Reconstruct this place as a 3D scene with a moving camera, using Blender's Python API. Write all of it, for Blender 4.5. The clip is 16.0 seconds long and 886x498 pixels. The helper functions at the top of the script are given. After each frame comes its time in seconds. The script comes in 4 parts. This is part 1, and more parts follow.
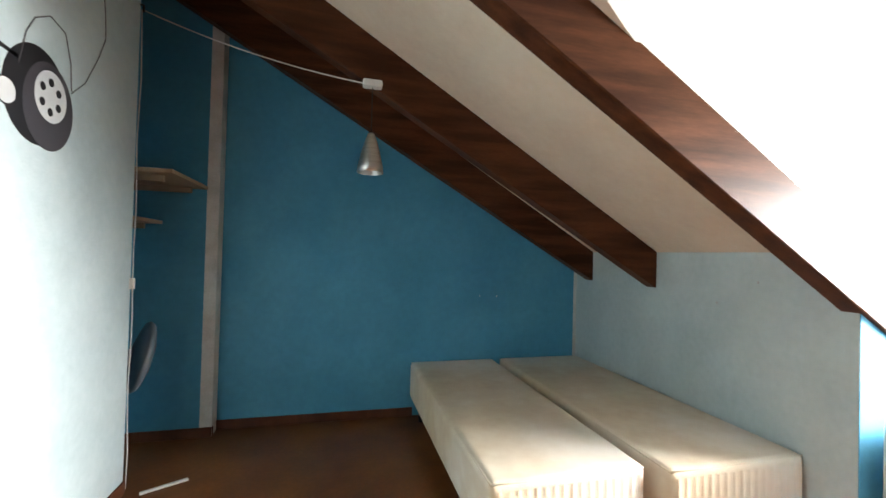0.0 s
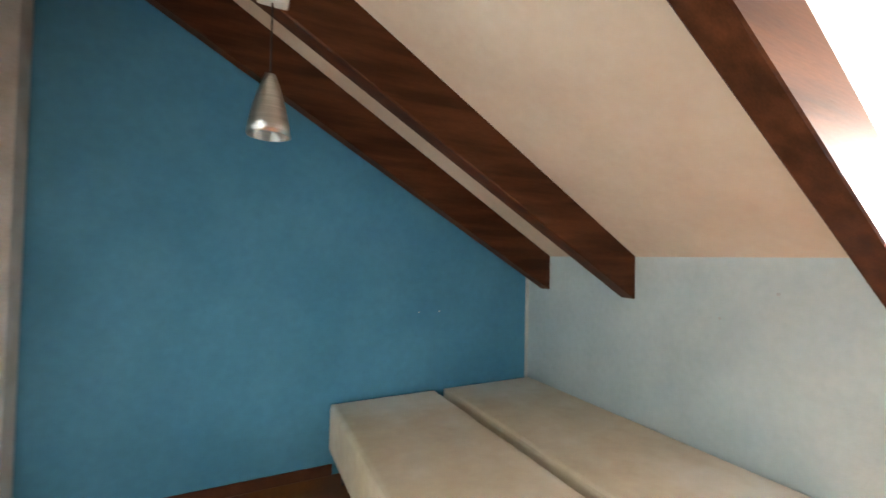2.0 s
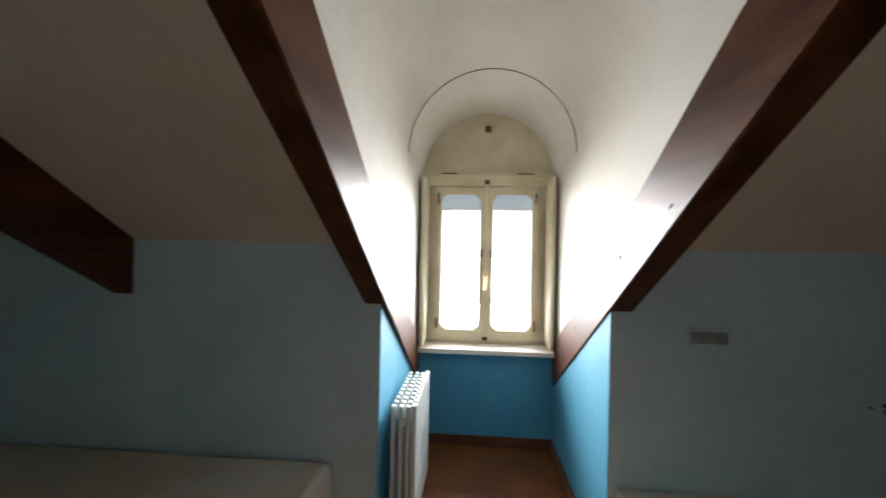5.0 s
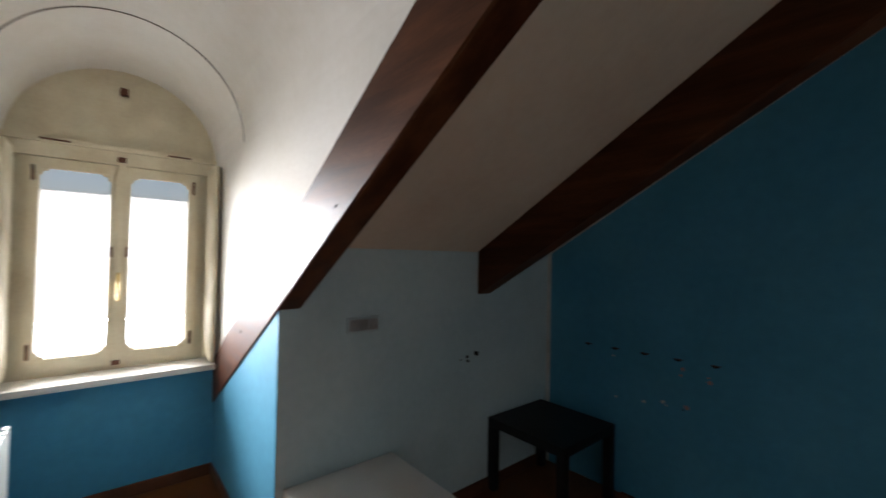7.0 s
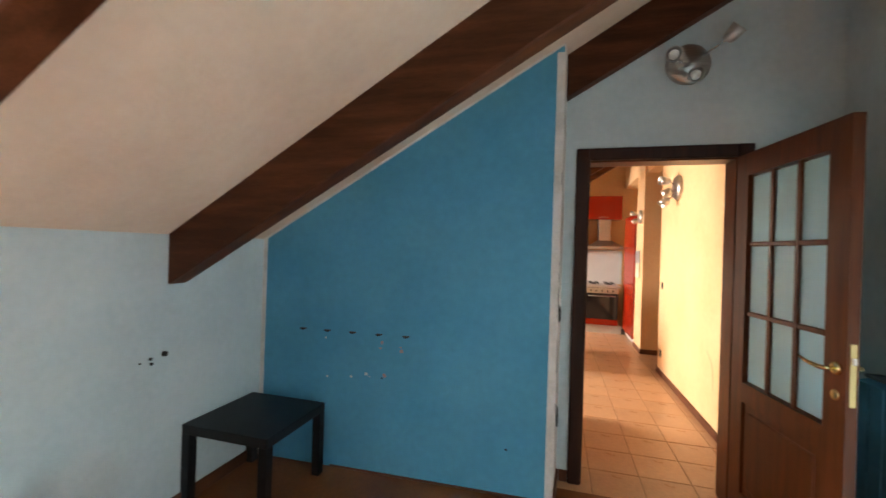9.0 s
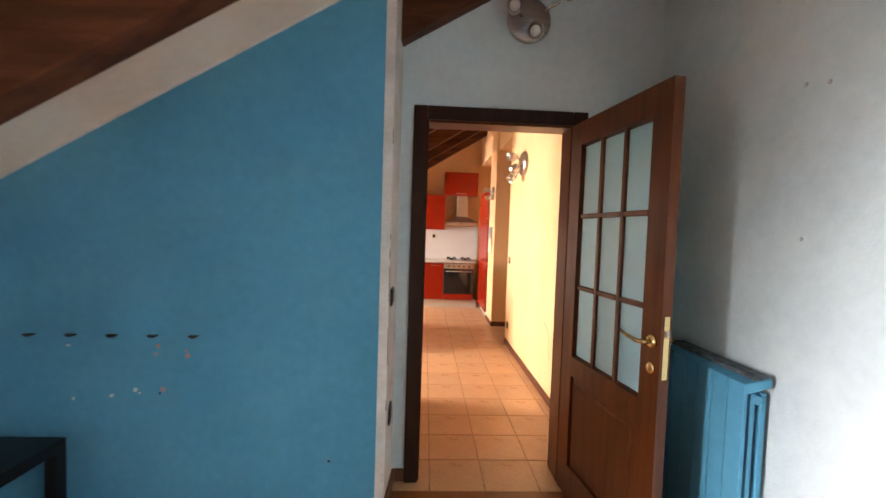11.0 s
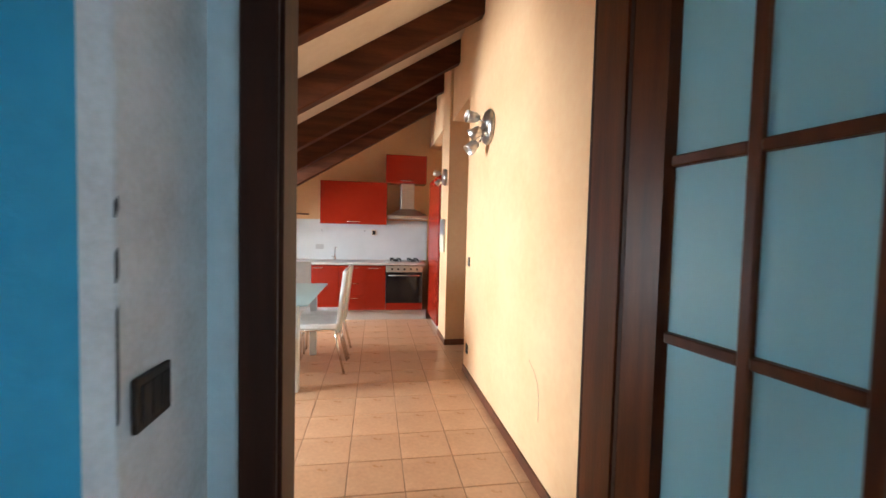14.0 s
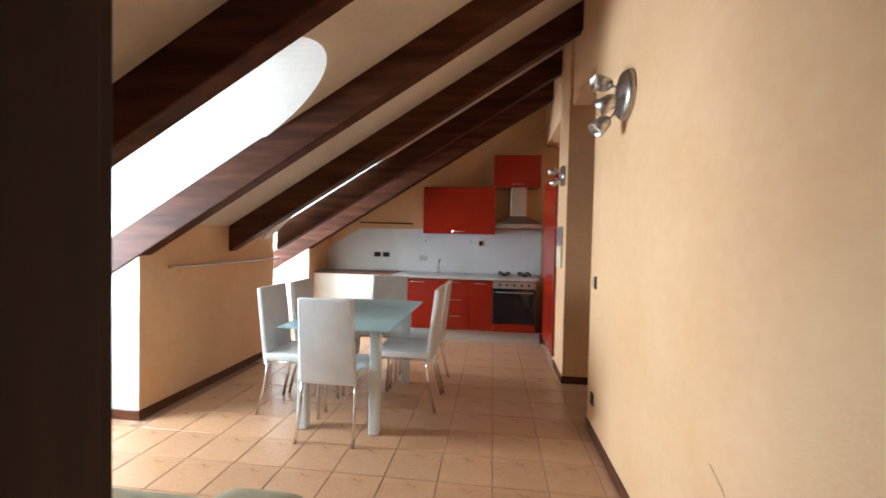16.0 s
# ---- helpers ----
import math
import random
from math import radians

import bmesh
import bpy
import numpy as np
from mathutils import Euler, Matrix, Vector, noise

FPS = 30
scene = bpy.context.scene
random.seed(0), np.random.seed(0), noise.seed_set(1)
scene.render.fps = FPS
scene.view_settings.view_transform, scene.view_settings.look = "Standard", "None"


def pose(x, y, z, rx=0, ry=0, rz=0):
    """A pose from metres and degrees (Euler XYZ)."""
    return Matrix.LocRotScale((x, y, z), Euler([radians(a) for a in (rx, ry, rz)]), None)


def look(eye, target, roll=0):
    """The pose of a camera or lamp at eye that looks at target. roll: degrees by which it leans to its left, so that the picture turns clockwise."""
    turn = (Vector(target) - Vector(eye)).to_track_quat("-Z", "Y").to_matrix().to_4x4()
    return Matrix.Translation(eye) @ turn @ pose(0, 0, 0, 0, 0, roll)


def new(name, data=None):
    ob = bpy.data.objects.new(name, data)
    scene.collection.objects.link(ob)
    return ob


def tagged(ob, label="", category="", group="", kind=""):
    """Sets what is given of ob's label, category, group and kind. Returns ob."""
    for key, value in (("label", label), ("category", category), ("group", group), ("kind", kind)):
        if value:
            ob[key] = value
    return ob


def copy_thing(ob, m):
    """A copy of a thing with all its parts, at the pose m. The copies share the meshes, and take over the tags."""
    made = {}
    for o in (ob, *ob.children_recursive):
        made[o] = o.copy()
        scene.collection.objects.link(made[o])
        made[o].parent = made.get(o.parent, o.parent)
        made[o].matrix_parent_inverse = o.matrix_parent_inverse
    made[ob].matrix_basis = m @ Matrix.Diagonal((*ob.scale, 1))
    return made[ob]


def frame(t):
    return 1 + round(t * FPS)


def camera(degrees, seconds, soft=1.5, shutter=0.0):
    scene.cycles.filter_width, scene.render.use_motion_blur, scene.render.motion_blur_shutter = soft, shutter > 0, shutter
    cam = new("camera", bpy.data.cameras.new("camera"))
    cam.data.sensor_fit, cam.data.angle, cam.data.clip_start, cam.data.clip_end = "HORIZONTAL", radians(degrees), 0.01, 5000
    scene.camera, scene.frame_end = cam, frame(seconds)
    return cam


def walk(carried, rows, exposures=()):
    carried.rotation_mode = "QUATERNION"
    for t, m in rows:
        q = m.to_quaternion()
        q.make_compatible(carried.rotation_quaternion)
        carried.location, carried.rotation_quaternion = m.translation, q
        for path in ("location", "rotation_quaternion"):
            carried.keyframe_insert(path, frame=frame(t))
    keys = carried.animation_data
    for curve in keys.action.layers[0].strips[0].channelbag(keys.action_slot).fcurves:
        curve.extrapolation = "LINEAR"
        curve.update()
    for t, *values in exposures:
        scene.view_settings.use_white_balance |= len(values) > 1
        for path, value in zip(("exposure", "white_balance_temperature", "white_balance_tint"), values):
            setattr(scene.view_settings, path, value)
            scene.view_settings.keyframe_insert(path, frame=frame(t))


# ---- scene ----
SCALE = 1.06                                 # sets a door leaf to its usual height
cam = camera(95.1, 16.0, shutter=0.5)
PATH = [
    (0, (-0.282, 1.446, 1.353), (0.209, 3.385, 1.382), 1.5),
    (0.5, (-0.276, 1.614, 1.347), (0.241, 3.545, 1.379), 1.2),
    (1, (-0.223, 1.823, 1.349), (0.326, 3.746, 1.387), 1.3),
    (1.5, (-0.196, 2.003, 1.356), (0.466, 3.89, 1.399), 1.2),
    (2, (-0.203, 2.194, 1.376), (0.683, 3.987, 1.425), 1.1),
    (2.5, (-0.203, 2.303, 1.376), (0.97, 3.921, 1.437), 0.7),
    (3, (-0.167, 2.319, 1.365), (1.259, 3.72, 1.417), 0.8),
    (3.5, (-0.123, 2.313, 1.38), (1.53, 3.439, 1.396), 0.8),
    (4, (-0.02, 2.288, 1.396), (1.797, 3.123, 1.391), 1.1),
    (6.5, (0.201, 2.276, 1.379), (1.955, 1.316, 1.411), 0.7),
    (7, (0.18, 2.267, 1.381), (1.713, 0.983, 1.417), 1.1),
    (7.5, (0.132, 2.255, 1.366), (1.41, 0.718, 1.42), 1.4),
    (8, (0.13, 2.244, 1.371), (1.12, 0.507, 1.412), 1.7),
    (8.5, (0.088, 2.193, 1.375), (0.83, 0.336, 1.392), 2.1),
    (9, (0.018, 2.151, 1.378), (0.556, 0.225, 1.38), 1.8),
    (9.5, (-0.061, 2.08, 1.381), (0.329, 0.118, 1.369), 1.8),
    (10, (-0.086, 1.995, 1.374), (0.122, 0.006, 1.34), 1.8),
    (10.2, (-0.103, 1.954, 1.372), (0.031, -0.041, 1.32), 1.8),
    (12.5, (-0.233, 1.102, 1.31), (-0.567, -0.867, 1.205), 1.8),
    (13, (-0.25, 0.875, 1.297), (-0.645, -1.082, 1.191), 1.5),
    (13.5, (-0.262, 0.664, 1.302), (-0.663, -1.293, 1.202), 1.2),
    (14, (-0.352, 0.456, 1.302), (-0.681, -1.515, 1.216), 1.4),
    (14.5, (-0.426, 0.289, 1.301), (-0.644, -1.698, 1.218), 1.3),
    (15, (-0.461, 0.094, 1.301), (-0.571, -1.901, 1.217), 1.3),
    (15.5, (-0.48, -0.099, 1.306), (-0.446, -2.098, 1.237), 1.2),
    (16, (-0.491, -0.258, 1.31), (-0.248, -2.243, 1.26), 1.2),
]

scene.view_settings.exposure = 0.0
EXPO = [(0.0, 0.85, 6900, 13), (2.0, 1.45, 7500, 20), (2.8, 1.45, 7500, 20), (3.5, 0.7, 7000, 14), (4.0, -0.8, 6900, 12), (6.4, -1.5, 6600, 12), (7.0, -1.4, 6650, 15), (7.5, -0.55, 6700, 20),
        (8.0, 0.35, 6700, 20), (9.0, 1.25, 6900, 17), (10.0, 1.4, 7050, 20), (12.5, 1.3, 6050, 23), (13.5, 1.05, 5050, 10), (14.2, 1.05, 5200, 5), (16.0, 0.36, 4950, 3)]
walk(cam, [(t, look(Vector(eye) * SCALE, Vector(target) * SCALE, roll)) for t, eye, target, roll in PATH], EXPO)

# ---- world and lights ----
world = bpy.data.worlds.new("sky")
scene.world = world
world.use_nodes = True
wn = world.node_tree
sky = wn.nodes.new("ShaderNodeTexSky")
sky.sky_type = "NISHITA"
sky.sun_disc = False
sky.sun_elevation = radians(52)
sky.sun_rotation = radians(75)
wn.links.new(sky.outputs[0], wn.nodes["Background"].inputs[0])
wn.nodes["Background"].inputs[1].default_value = 0.15

sun_data = bpy.data.lights.new("sun", "SUN")
sun_data.energy, sun_data.angle, sun_data.color = 3.5, radians(0.5), (1.0, 0.95, 0.88)
sun = new("sun", sun_data)
sun.matrix_world = look((0, 0, 0), (-math.cos(radians(52)) * math.sin(radians(75)), -math.cos(radians(52)) * math.cos(radians(75)), -math.sin(radians(52))))


def window_lamp(y, z, w, h, power, x=3.3, spread=140, down=0.0, color=(0.93, 0.97, 1.0)):
    d = bpy.data.lights.new("window_light", "AREA")
    d.shape, d.size, d.size_y, d.energy, d.color = "RECTANGLE", w, h, power, color
    d.spread = radians(spread)
    ob = new("window_light", d)
    ob.matrix_world = look((x, y, z), (x - 1, y, z - down))
    return ob


BL, KL = 150, 77                           # watts of the window lamps

# ---- materials ----
def mat(name, color, rough=0.6, metal=0.0, spec=None):
    m = bpy.data.materials.new(name)
    m.use_nodes = True
    b = m.node_tree.nodes["Principled BSDF"]
    b.inputs["Base Color"].default_value = (*color, 1)
    b.inputs["Roughness"].default_value = rough
    b.inputs["Metallic"].default_value = metal
    if spec is not None:
        b.inputs["Specular IOR Level"].default_value = spec
    return m


def node(m, kind, **values):
    n = m.node_tree.nodes.new(kind)
    for k, v in values.items():
        n.inputs[k].default_value = v
    return n


def vary(m, a, b, scale=3.0, detail=4.0, fine=0.0, bump=0.0, bump_scale=60.0, stretch=(1, 1, 1), lo=0.35, hi=0.65, rough_by=0.0, each=0.0):
    """Mixes the base colour from a to b by noise, adds relief, rough patches and a shift for each object."""
    t = m.node_tree
    bsdf = t.nodes["Principled BSDF"]
    co = t.nodes.new("ShaderNodeTexCoord")
    mp = node(m, "ShaderNodeMapping")
    mp.inputs["Scale"].default_value = stretch
    t.links.new(co.outputs["Object"], mp.inputs[0])
    n1 = node(m, "ShaderNodeTexNoise", Scale=scale, Detail=detail)
    t.links.new(mp.outputs[0], n1.inputs["Vector"])
    ramp = t.nodes.new("ShaderNodeValToRGB")
    ramp.color_ramp.elements[0].position, ramp.color_ramp.elements[1].position = lo, hi
    ramp.color_ramp.elements[0].color, ramp.color_ramp.elements[1].color = (*a, 1), (*b, 1)
    t.links.new(n1.outputs[0], ramp.inputs[0])
    last = ramp.outputs[0]
    if fine:
        n2 = node(m, "ShaderNodeTexNoise", Scale=scale * 14, Detail=3.0)
        t.links.new(mp.outputs[0], n2.inputs["Vector"])
        mix = t.nodes.new("ShaderNodeMix")
        mix.data_type, mix.blend_type = "RGBA", "OVERLAY"
        mix.inputs[0].default_value = fine
        t.links.new(last, mix.inputs[6])
        t.links.new(n2.outputs[0], mix.inputs[7])
        last = mix.outputs[2]
    if each:
        info = t.nodes.new("ShaderNodeObjectInfo")
        rng = node(m, "ShaderNodeMapRange")
        rng.inputs[3].default_value, rng.inputs[4].default_value = 1 - each, 1 + each
        t.links.new(info.outputs["Random"], rng.inputs[0])
        hsv = t.nodes.new("ShaderNodeHueSaturation")
        t.links.new(last, hsv.inputs["Color"])
        t.links.new(rng.outputs[0], hsv.inputs["Value"])
        last = hsv.outputs[0]
    t.links.new(last, bsdf.inputs["Base Color"])
    if bump:
        n3 = node(m, "ShaderNodeTexNoise", Scale=bump_scale, Detail=4.0)
        t.links.new(mp.outputs[0], n3.inputs["Vector"])
        bp = node(m, "ShaderNodeBump", Strength=bump, Distance=0.004)
        t.links.new(n3.outputs[0], bp.inputs["Height"])
        t.links.new(bp.outputs[0], bsdf.inputs["Normal"])
    if rough_by:
        r = node(m, "ShaderNodeMapRange")
        r0 = bsdf.inputs["Roughness"].default_value
        r.inputs[3].default_value, r.inputs[4].default_value = r0 - rough_by, r0 + rough_by
        t.links.new(n1.outputs[0], r.inputs[0])
        t.links.new(r.outputs[0], bsdf.inputs["Roughness"])
    return m


BLUE = vary(mat("blue_paint", (0.08, 0.31, 0.45), 0.68, 0, 0.3), (0.055, 0.265, 0.405), (0.076, 0.31, 0.46), 1.6, fine=0.12, bump=0.25, bump_scale=90)
PALE = vary(mat("pale_blue_paint", (0.5, 0.6, 0.63), 0.65), (0.45, 0.55, 0.565), (0.54, 0.64, 0.65), 1.8, fine=0.12, bump=0.3, bump_scale=80)
WHITE = vary(mat("white_plaster", (0.75, 0.73, 0.68), 0.8), (0.7, 0.67, 0.6), (0.78, 0.76, 0.71), 2.0, fine=0.12, bump=0.5, bump_scale=35)
CEIL = vary(mat("ceiling_plaster", (0.72, 0.66, 0.57), 0.8), (0.62, 0.52, 0.41), (0.71, 0.62, 0.5), 1.5, fine=0.1, bump=0.4, bump_scale=40)
TRIMW = vary(mat("edge_white", (0.62, 0.6, 0.55), 0.7), (0.52, 0.5, 0.45), (0.66, 0.64, 0.6), 6.0, fine=0.2, bump=0.4)
CREAM = vary(mat("cream_paint", (0.76, 0.51, 0.28), 0.7), (0.73, 0.455, 0.225), (0.78, 0.515, 0.275), 1.6, fine=0.1, bump=0.3, bump_scale=80)
BEAM = vary(mat("dark_beam_wood", (0.035, 0.01, 0.006), 0.5, 0, 0.13), (0.045, 0.014, 0.006), (0.105, 0.037, 0.016), 1.6, fine=0.3, bump=0.1, bump_scale=14, stretch=(1.0, 9, 9), rough_by=0.14)
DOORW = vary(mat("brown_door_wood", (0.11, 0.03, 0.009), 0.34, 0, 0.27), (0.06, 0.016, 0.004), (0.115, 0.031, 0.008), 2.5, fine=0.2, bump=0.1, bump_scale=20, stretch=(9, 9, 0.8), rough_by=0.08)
# frame wood; also the door wood of one lining with its shade painted in
FRAMEW = vary(mat("dark_shaded_frame_wood", (0.05, 0.017, 0.008), 0.5, 0, 0.25), (0.02, 0.006, 0.003), (0.04, 0.012, 0.005), 2.5, fine=0.2, bump=0.1, bump_scale=20, stretch=(9, 9, 0.8))
SKIRT = vary(mat("brown_skirting", (0.12, 0.04, 0.018), 0.45, 0, 0.35), (0.08, 0.027, 0.012), (0.14, 0.048, 0.022), 5.0, fine=0.2)
FLOORB = vary(mat("bedroom_floor", (0.2, 0.08, 0.03), 0.33, 0, 0.35), (0.14, 0.046, 0.012), (0.22, 0.08, 0.022), 2.5, fine=0.25, bump=0.12, bump_scale=40, rough_by=0.1, each=0.08)
KNOT = mat("dark_wood_knot", (0.02, 0.008, 0.005), 0.9, 0, 0.0)
GROUT = mat("grout", (0.3, 0.18, 0.1), 0.9)
TILE = vary(mat("beige_floor_tile", (0.5, 0.31, 0.17), 0.3), (0.46, 0.262, 0.137), (0.555, 0.335, 0.185), 3.0, fine=0.2, bump=0.08, bump_scale=50, rough_by=0.1, each=0.06)
CREAMW = vary(mat("cream_window_paint", (0.68, 0.6, 0.42), 0.45), (0.6, 0.52, 0.36), (0.72, 0.65, 0.48), 4.0, fine=0.15, bump=0.15)
BEDF = vary(mat("bed_fabric", (0.55, 0.5, 0.4), 0.9), (0.58, 0.45, 0.28), (0.72, 0.67, 0.59), 0.8, fine=0.2, bump=0.5, bump_scale=180)
WHITEL = vary(mat("white_lacquer", (0.7, 0.7, 0.68), 0.4), (0.64, 0.63, 0.6), (0.72, 0.72, 0.7), 3, rough_by=0.06)
BLACK = vary(mat("black_lacquer", (0.012, 0.012, 0.014), 0.4, 0, 0.25), (0.005, 0.005, 0.006), (0.009, 0.009, 0.01), 4, rough_by=0.08)
RED = vary(mat("red_gloss", (0.28, 0.011, 0.005), 0.22, 0, 0.35), (0.26, 0.015, 0.004), (0.3, 0.02, 0.005), 1.0, rough_by=0.05)
STEEL = vary(mat("brushed_steel", (0.55, 0.53, 0.5), 0.32, 1.0), (0.48, 0.46, 0.43), (0.62, 0.6, 0.57), 4, stretch=(1, 1, 30), rough_by=0.08)
CHROME = mat("chrome", (0.75, 0.75, 0.75), 0.12, 1.0)
BRASS = mat("brass", (0.62, 0.47, 0.22), 0.25, 1.0)
WORKTOP = vary(mat("worktop", (0.55, 0.54, 0.5), 0.35), (0.5, 0.49, 0.45), (0.6, 0.59, 0.56), 30, fine=0.2)
SPLASH = vary(mat("white_panel", (0.66, 0.68, 0.68), 0.3), (0.62, 0.64, 0.64), (0.7, 0.72, 0.72), 2)
LEATHER = vary(mat("white_leather", (0.7, 0.7, 0.68), 0.38), (0.64, 0.64, 0.62), (0.74, 0.74, 0.72), 5, fine=0.1, bump=0.3, bump_scale=120, rough_by=0.07)
ALU = mat("grey_metal", (0.5, 0.5, 0.5), 0.35, 0.9)
RADW = vary(mat("white_enamel", (0.62, 0.66, 0.64), 0.35), (0.58, 0.62, 0.6), (0.66, 0.7, 0.68), 4)
DARKG = mat("dark_plastic", (0.012, 0.011, 0.01), 0.45, 0, 0.3)
WHITEP = mat("white_plastic", (0.7, 0.7, 0.66), 0.4)
DARKTOP = vary(mat("mottled_dark_top", (0.06, 0.08, 0.09), 0.9), (0.03, 0.045, 0.055), (0.12, 0.15, 0.16), 25)
GREYP = mat("grey_fan", (0.16, 0.19, 0.21), 0.5)
OVENG = mat("oven_glass", (0.012, 0.012, 0.014), 0.08)
PLINTH = mat("plinth_grey", (0.5, 0.47, 0.42), 0.5)
SOFA = vary(mat("sofa_fabric", (0.42, 0.36, 0.22), 0.9), (0.38, 0.33, 0.2), (0.46, 0.4, 0.26), 3, bump=0.4, bump_scale=150)


def glass_mat(name, color, rough, alpha=None):
    m = mat(name, color, rough)
    m.node_tree.nodes["Principled BSDF"].inputs["Transmission Weight"].default_value = 1.0
    m.node_tree.nodes["Principled BSDF"].inputs["IOR"].default_value = 1.45
    return m


CLEAR = glass_mat("clear_glass", (1, 1, 1), 0.0)
FROST = glass_mat("frosted_door_glass", (0.48, 0.84, 0.93), 0.4)
FROST.node_tree.nodes["Principled BSDF"].inputs["Transmission Weight"].default_value = 0.5
TGLASS = glass_mat("table_glass", (0.55, 0.78, 0.8), 0.3)
TGLASS.node_tree.nodes["Principled BSDF"].inputs["Transmission Weight"].default_value = 0.35
CURTAIN = bpy.data.materials.new("net_curtain")
CURTAIN.use_nodes = True
_t = CURTAIN.node_tree
_b = _t.nodes["Principled BSDF"]
_b.inputs["Base Color"].default_value = (0.85, 0.85, 0.84, 1)
_b.inputs["Roughness"].default_value = 0.9
_tr = _t.nodes.new("ShaderNodeBsdfTranslucent")
_tr.inputs[0].default_value = (0.95, 0.95, 0.95, 1)
_mx = _t.nodes.new("ShaderNodeMixShader")
_mx.inputs[0].default_value = 0.8
_t.links.new(_b.outputs[0], _mx.inputs[1])
_t.links.new(_tr.outputs[0], _mx.inputs[2])
_t.links.new(_mx.outputs[0], _t.nodes["Material Output"].inputs[0])


# ---- mesh helpers ----
def box(bm, lo, hi):
    x0, y0, z0 = (min(a, b) for a, b in zip(lo, hi))
    x1, y1, z1 = (max(a, b) for a, b in zip(lo, hi))
    v = [bm.verts.new(p) for p in ((x0, y0, z0), (x1, y0, z0), (x1, y1, z0), (x0, y1, z0), (x0, y0, z1), (x1, y0, z1), (x1, y1, z1), (x0, y1, z1))]
    for f in ((3, 2, 1, 0), (4, 5, 6, 7), (0, 1, 5, 4), (1, 2, 6, 5), (2, 3, 7, 6), (3, 0, 4, 7)):
        bm.faces.new([v[i] for i in f])
    return v


def prism(bm, pts, vec):
    """A polygon, extruded by a vector."""
    vec = Vector(vec)
    a = [bm.verts.new(p) for p in pts]
    b = [bm.verts.new(Vector(p) + vec) for p in pts]
    n = len(a)
    bm.faces.new(a)
    bm.faces.new(b[::-1])
    for i in range(n):
        bm.faces.new((a[i], b[i], b[(i + 1) % n], a[(i + 1) % n]))


def bevelled(bm, width, segments=2):
    bmesh.ops.recalc_face_normals(bm, faces=bm.faces)
    bmesh.ops.bevel(bm, geom=list(bm.edges), offset=width, segments=segments, profile=0.6, affect="EDGES")


def rbox(lo, hi, r=0.004, segments=2):
    bm = bmesh.new()
    box(bm, lo, hi)
    bevelled(bm, r, segments)
    return bm


def tube(bm, points, r, sides=10, closed=True):
    """A round bar along points."""
    pts = [Vector(p) for p in points]
    rings = []
    for i, p in enumerate(pts):
        d = (pts[min(i + 1, len(pts) - 1)] - pts[max(i - 1, 0)]).normalized()
        a = d.orthogonal().normalized() if not rings else (ref - d * ref.dot(d)).normalized()
        ref = a
        b = d.cross(a)
        rad = r[i] if isinstance(r, (list, tuple)) else r
        rings.append([bm.verts.new(p + (a * math.cos(k) + b * math.sin(k)) * rad) for k in (2 * math.pi * j / sides for j in range(sides))])
    for q, s in zip(rings, rings[1:]):
        for j in range(sides):
            f = bm.faces.new((q[j], q[(j + 1) % sides], s[(j + 1) % sides], s[j]))
            f.smooth = True
    if closed:
        bm.faces.new(rings[0][::-1])
        bm.faces.new(rings[-1])


def lathe(bm, centre, axis, profile, sides=24):
    """Turns (radius, along) pairs about an axis through centre."""
    axis = Vector(axis).normalized()
    a = axis.orthogonal().normalized()
    b = axis.cross(a)
    rings = []
    for rad, al in profile:
        rings.append([bm.verts.new(Vector(centre) + axis * al + (a * math.cos(k) + b * math.sin(k)) * max(rad, 0.0004)) for k in (2 * math.pi * j / sides for j in range(sides))])
    for q, s in zip(rings, rings[1:]):
        for j in range(sides):
            f = bm.faces.new((q[j], q[(j + 1) % sides], s[(j + 1) % sides], s[j]))
            f.smooth = True


def part(name, bm, material, parent=None, label=""):
    bmesh.ops.recalc_face_normals(bm, faces=bm.faces)
    me = bpy.data.meshes.new(name)
    bm.to_mesh(me)
    bm.free()
    me.materials.append(material)
    ob = new(name, me)
    ob.parent = parent
    return tagged(ob, label=label)


def thing(name, label, category, group="", at=(0, 0, 0)):
    ob = new(name)
    ob.location = at
    ob.empty_display_size = 0.1
    return tagged(ob, label, category, group)


def wall(name, material, polys, label=""):
    """A piece of the setting from prisms (points, vector)."""
    for pts, vec in polys:
        bm = bmesh.new()
        prism(bm, pts, vec)
        ob = tagged(part(name, bm, material, None, label), kind="structure")
    return ob


def yz(x, pts):
    return [(x, y, z) for y, z in pts]


def xz(y, pts):
    return [(x, y, z) for x, z in pts]


# ---- plan ----


class Room:
    def __init__(self, knee, zk, west, y0, y1, dormers, rise):
        self.knee, self.zk, self.west, self.y0, self.y1, self.dormers, self.rise = knee, zk, west, y0, y1, dormers, rise

    def zc(self, x):
        return self.zk + self.rise * (self.knee - x)

    def xc(self, z):
        return self.knee + (self.zk - z) / self.rise


END = 3.2                                    # plane of the dormer windows
SPRING = 1.94                                # springing of the dormer vaults
BED = Room(1.87, 1.41, -1.9, -0.42, 4.95, [(1.714, 2.682)], 0.602)
KIT = Room(1.915, 1.443, -2.3, -5.9, -0.38, [(-2.65, -1.72), (-5.25, -4.28)], 0.638)


def vault(d, y):
    r = (d[1] - d[0]) / 2
    c = (d[0] + d[1]) / 2
    return SPRING + math.sqrt(max(r * r - (y - c) ** 2, 0))


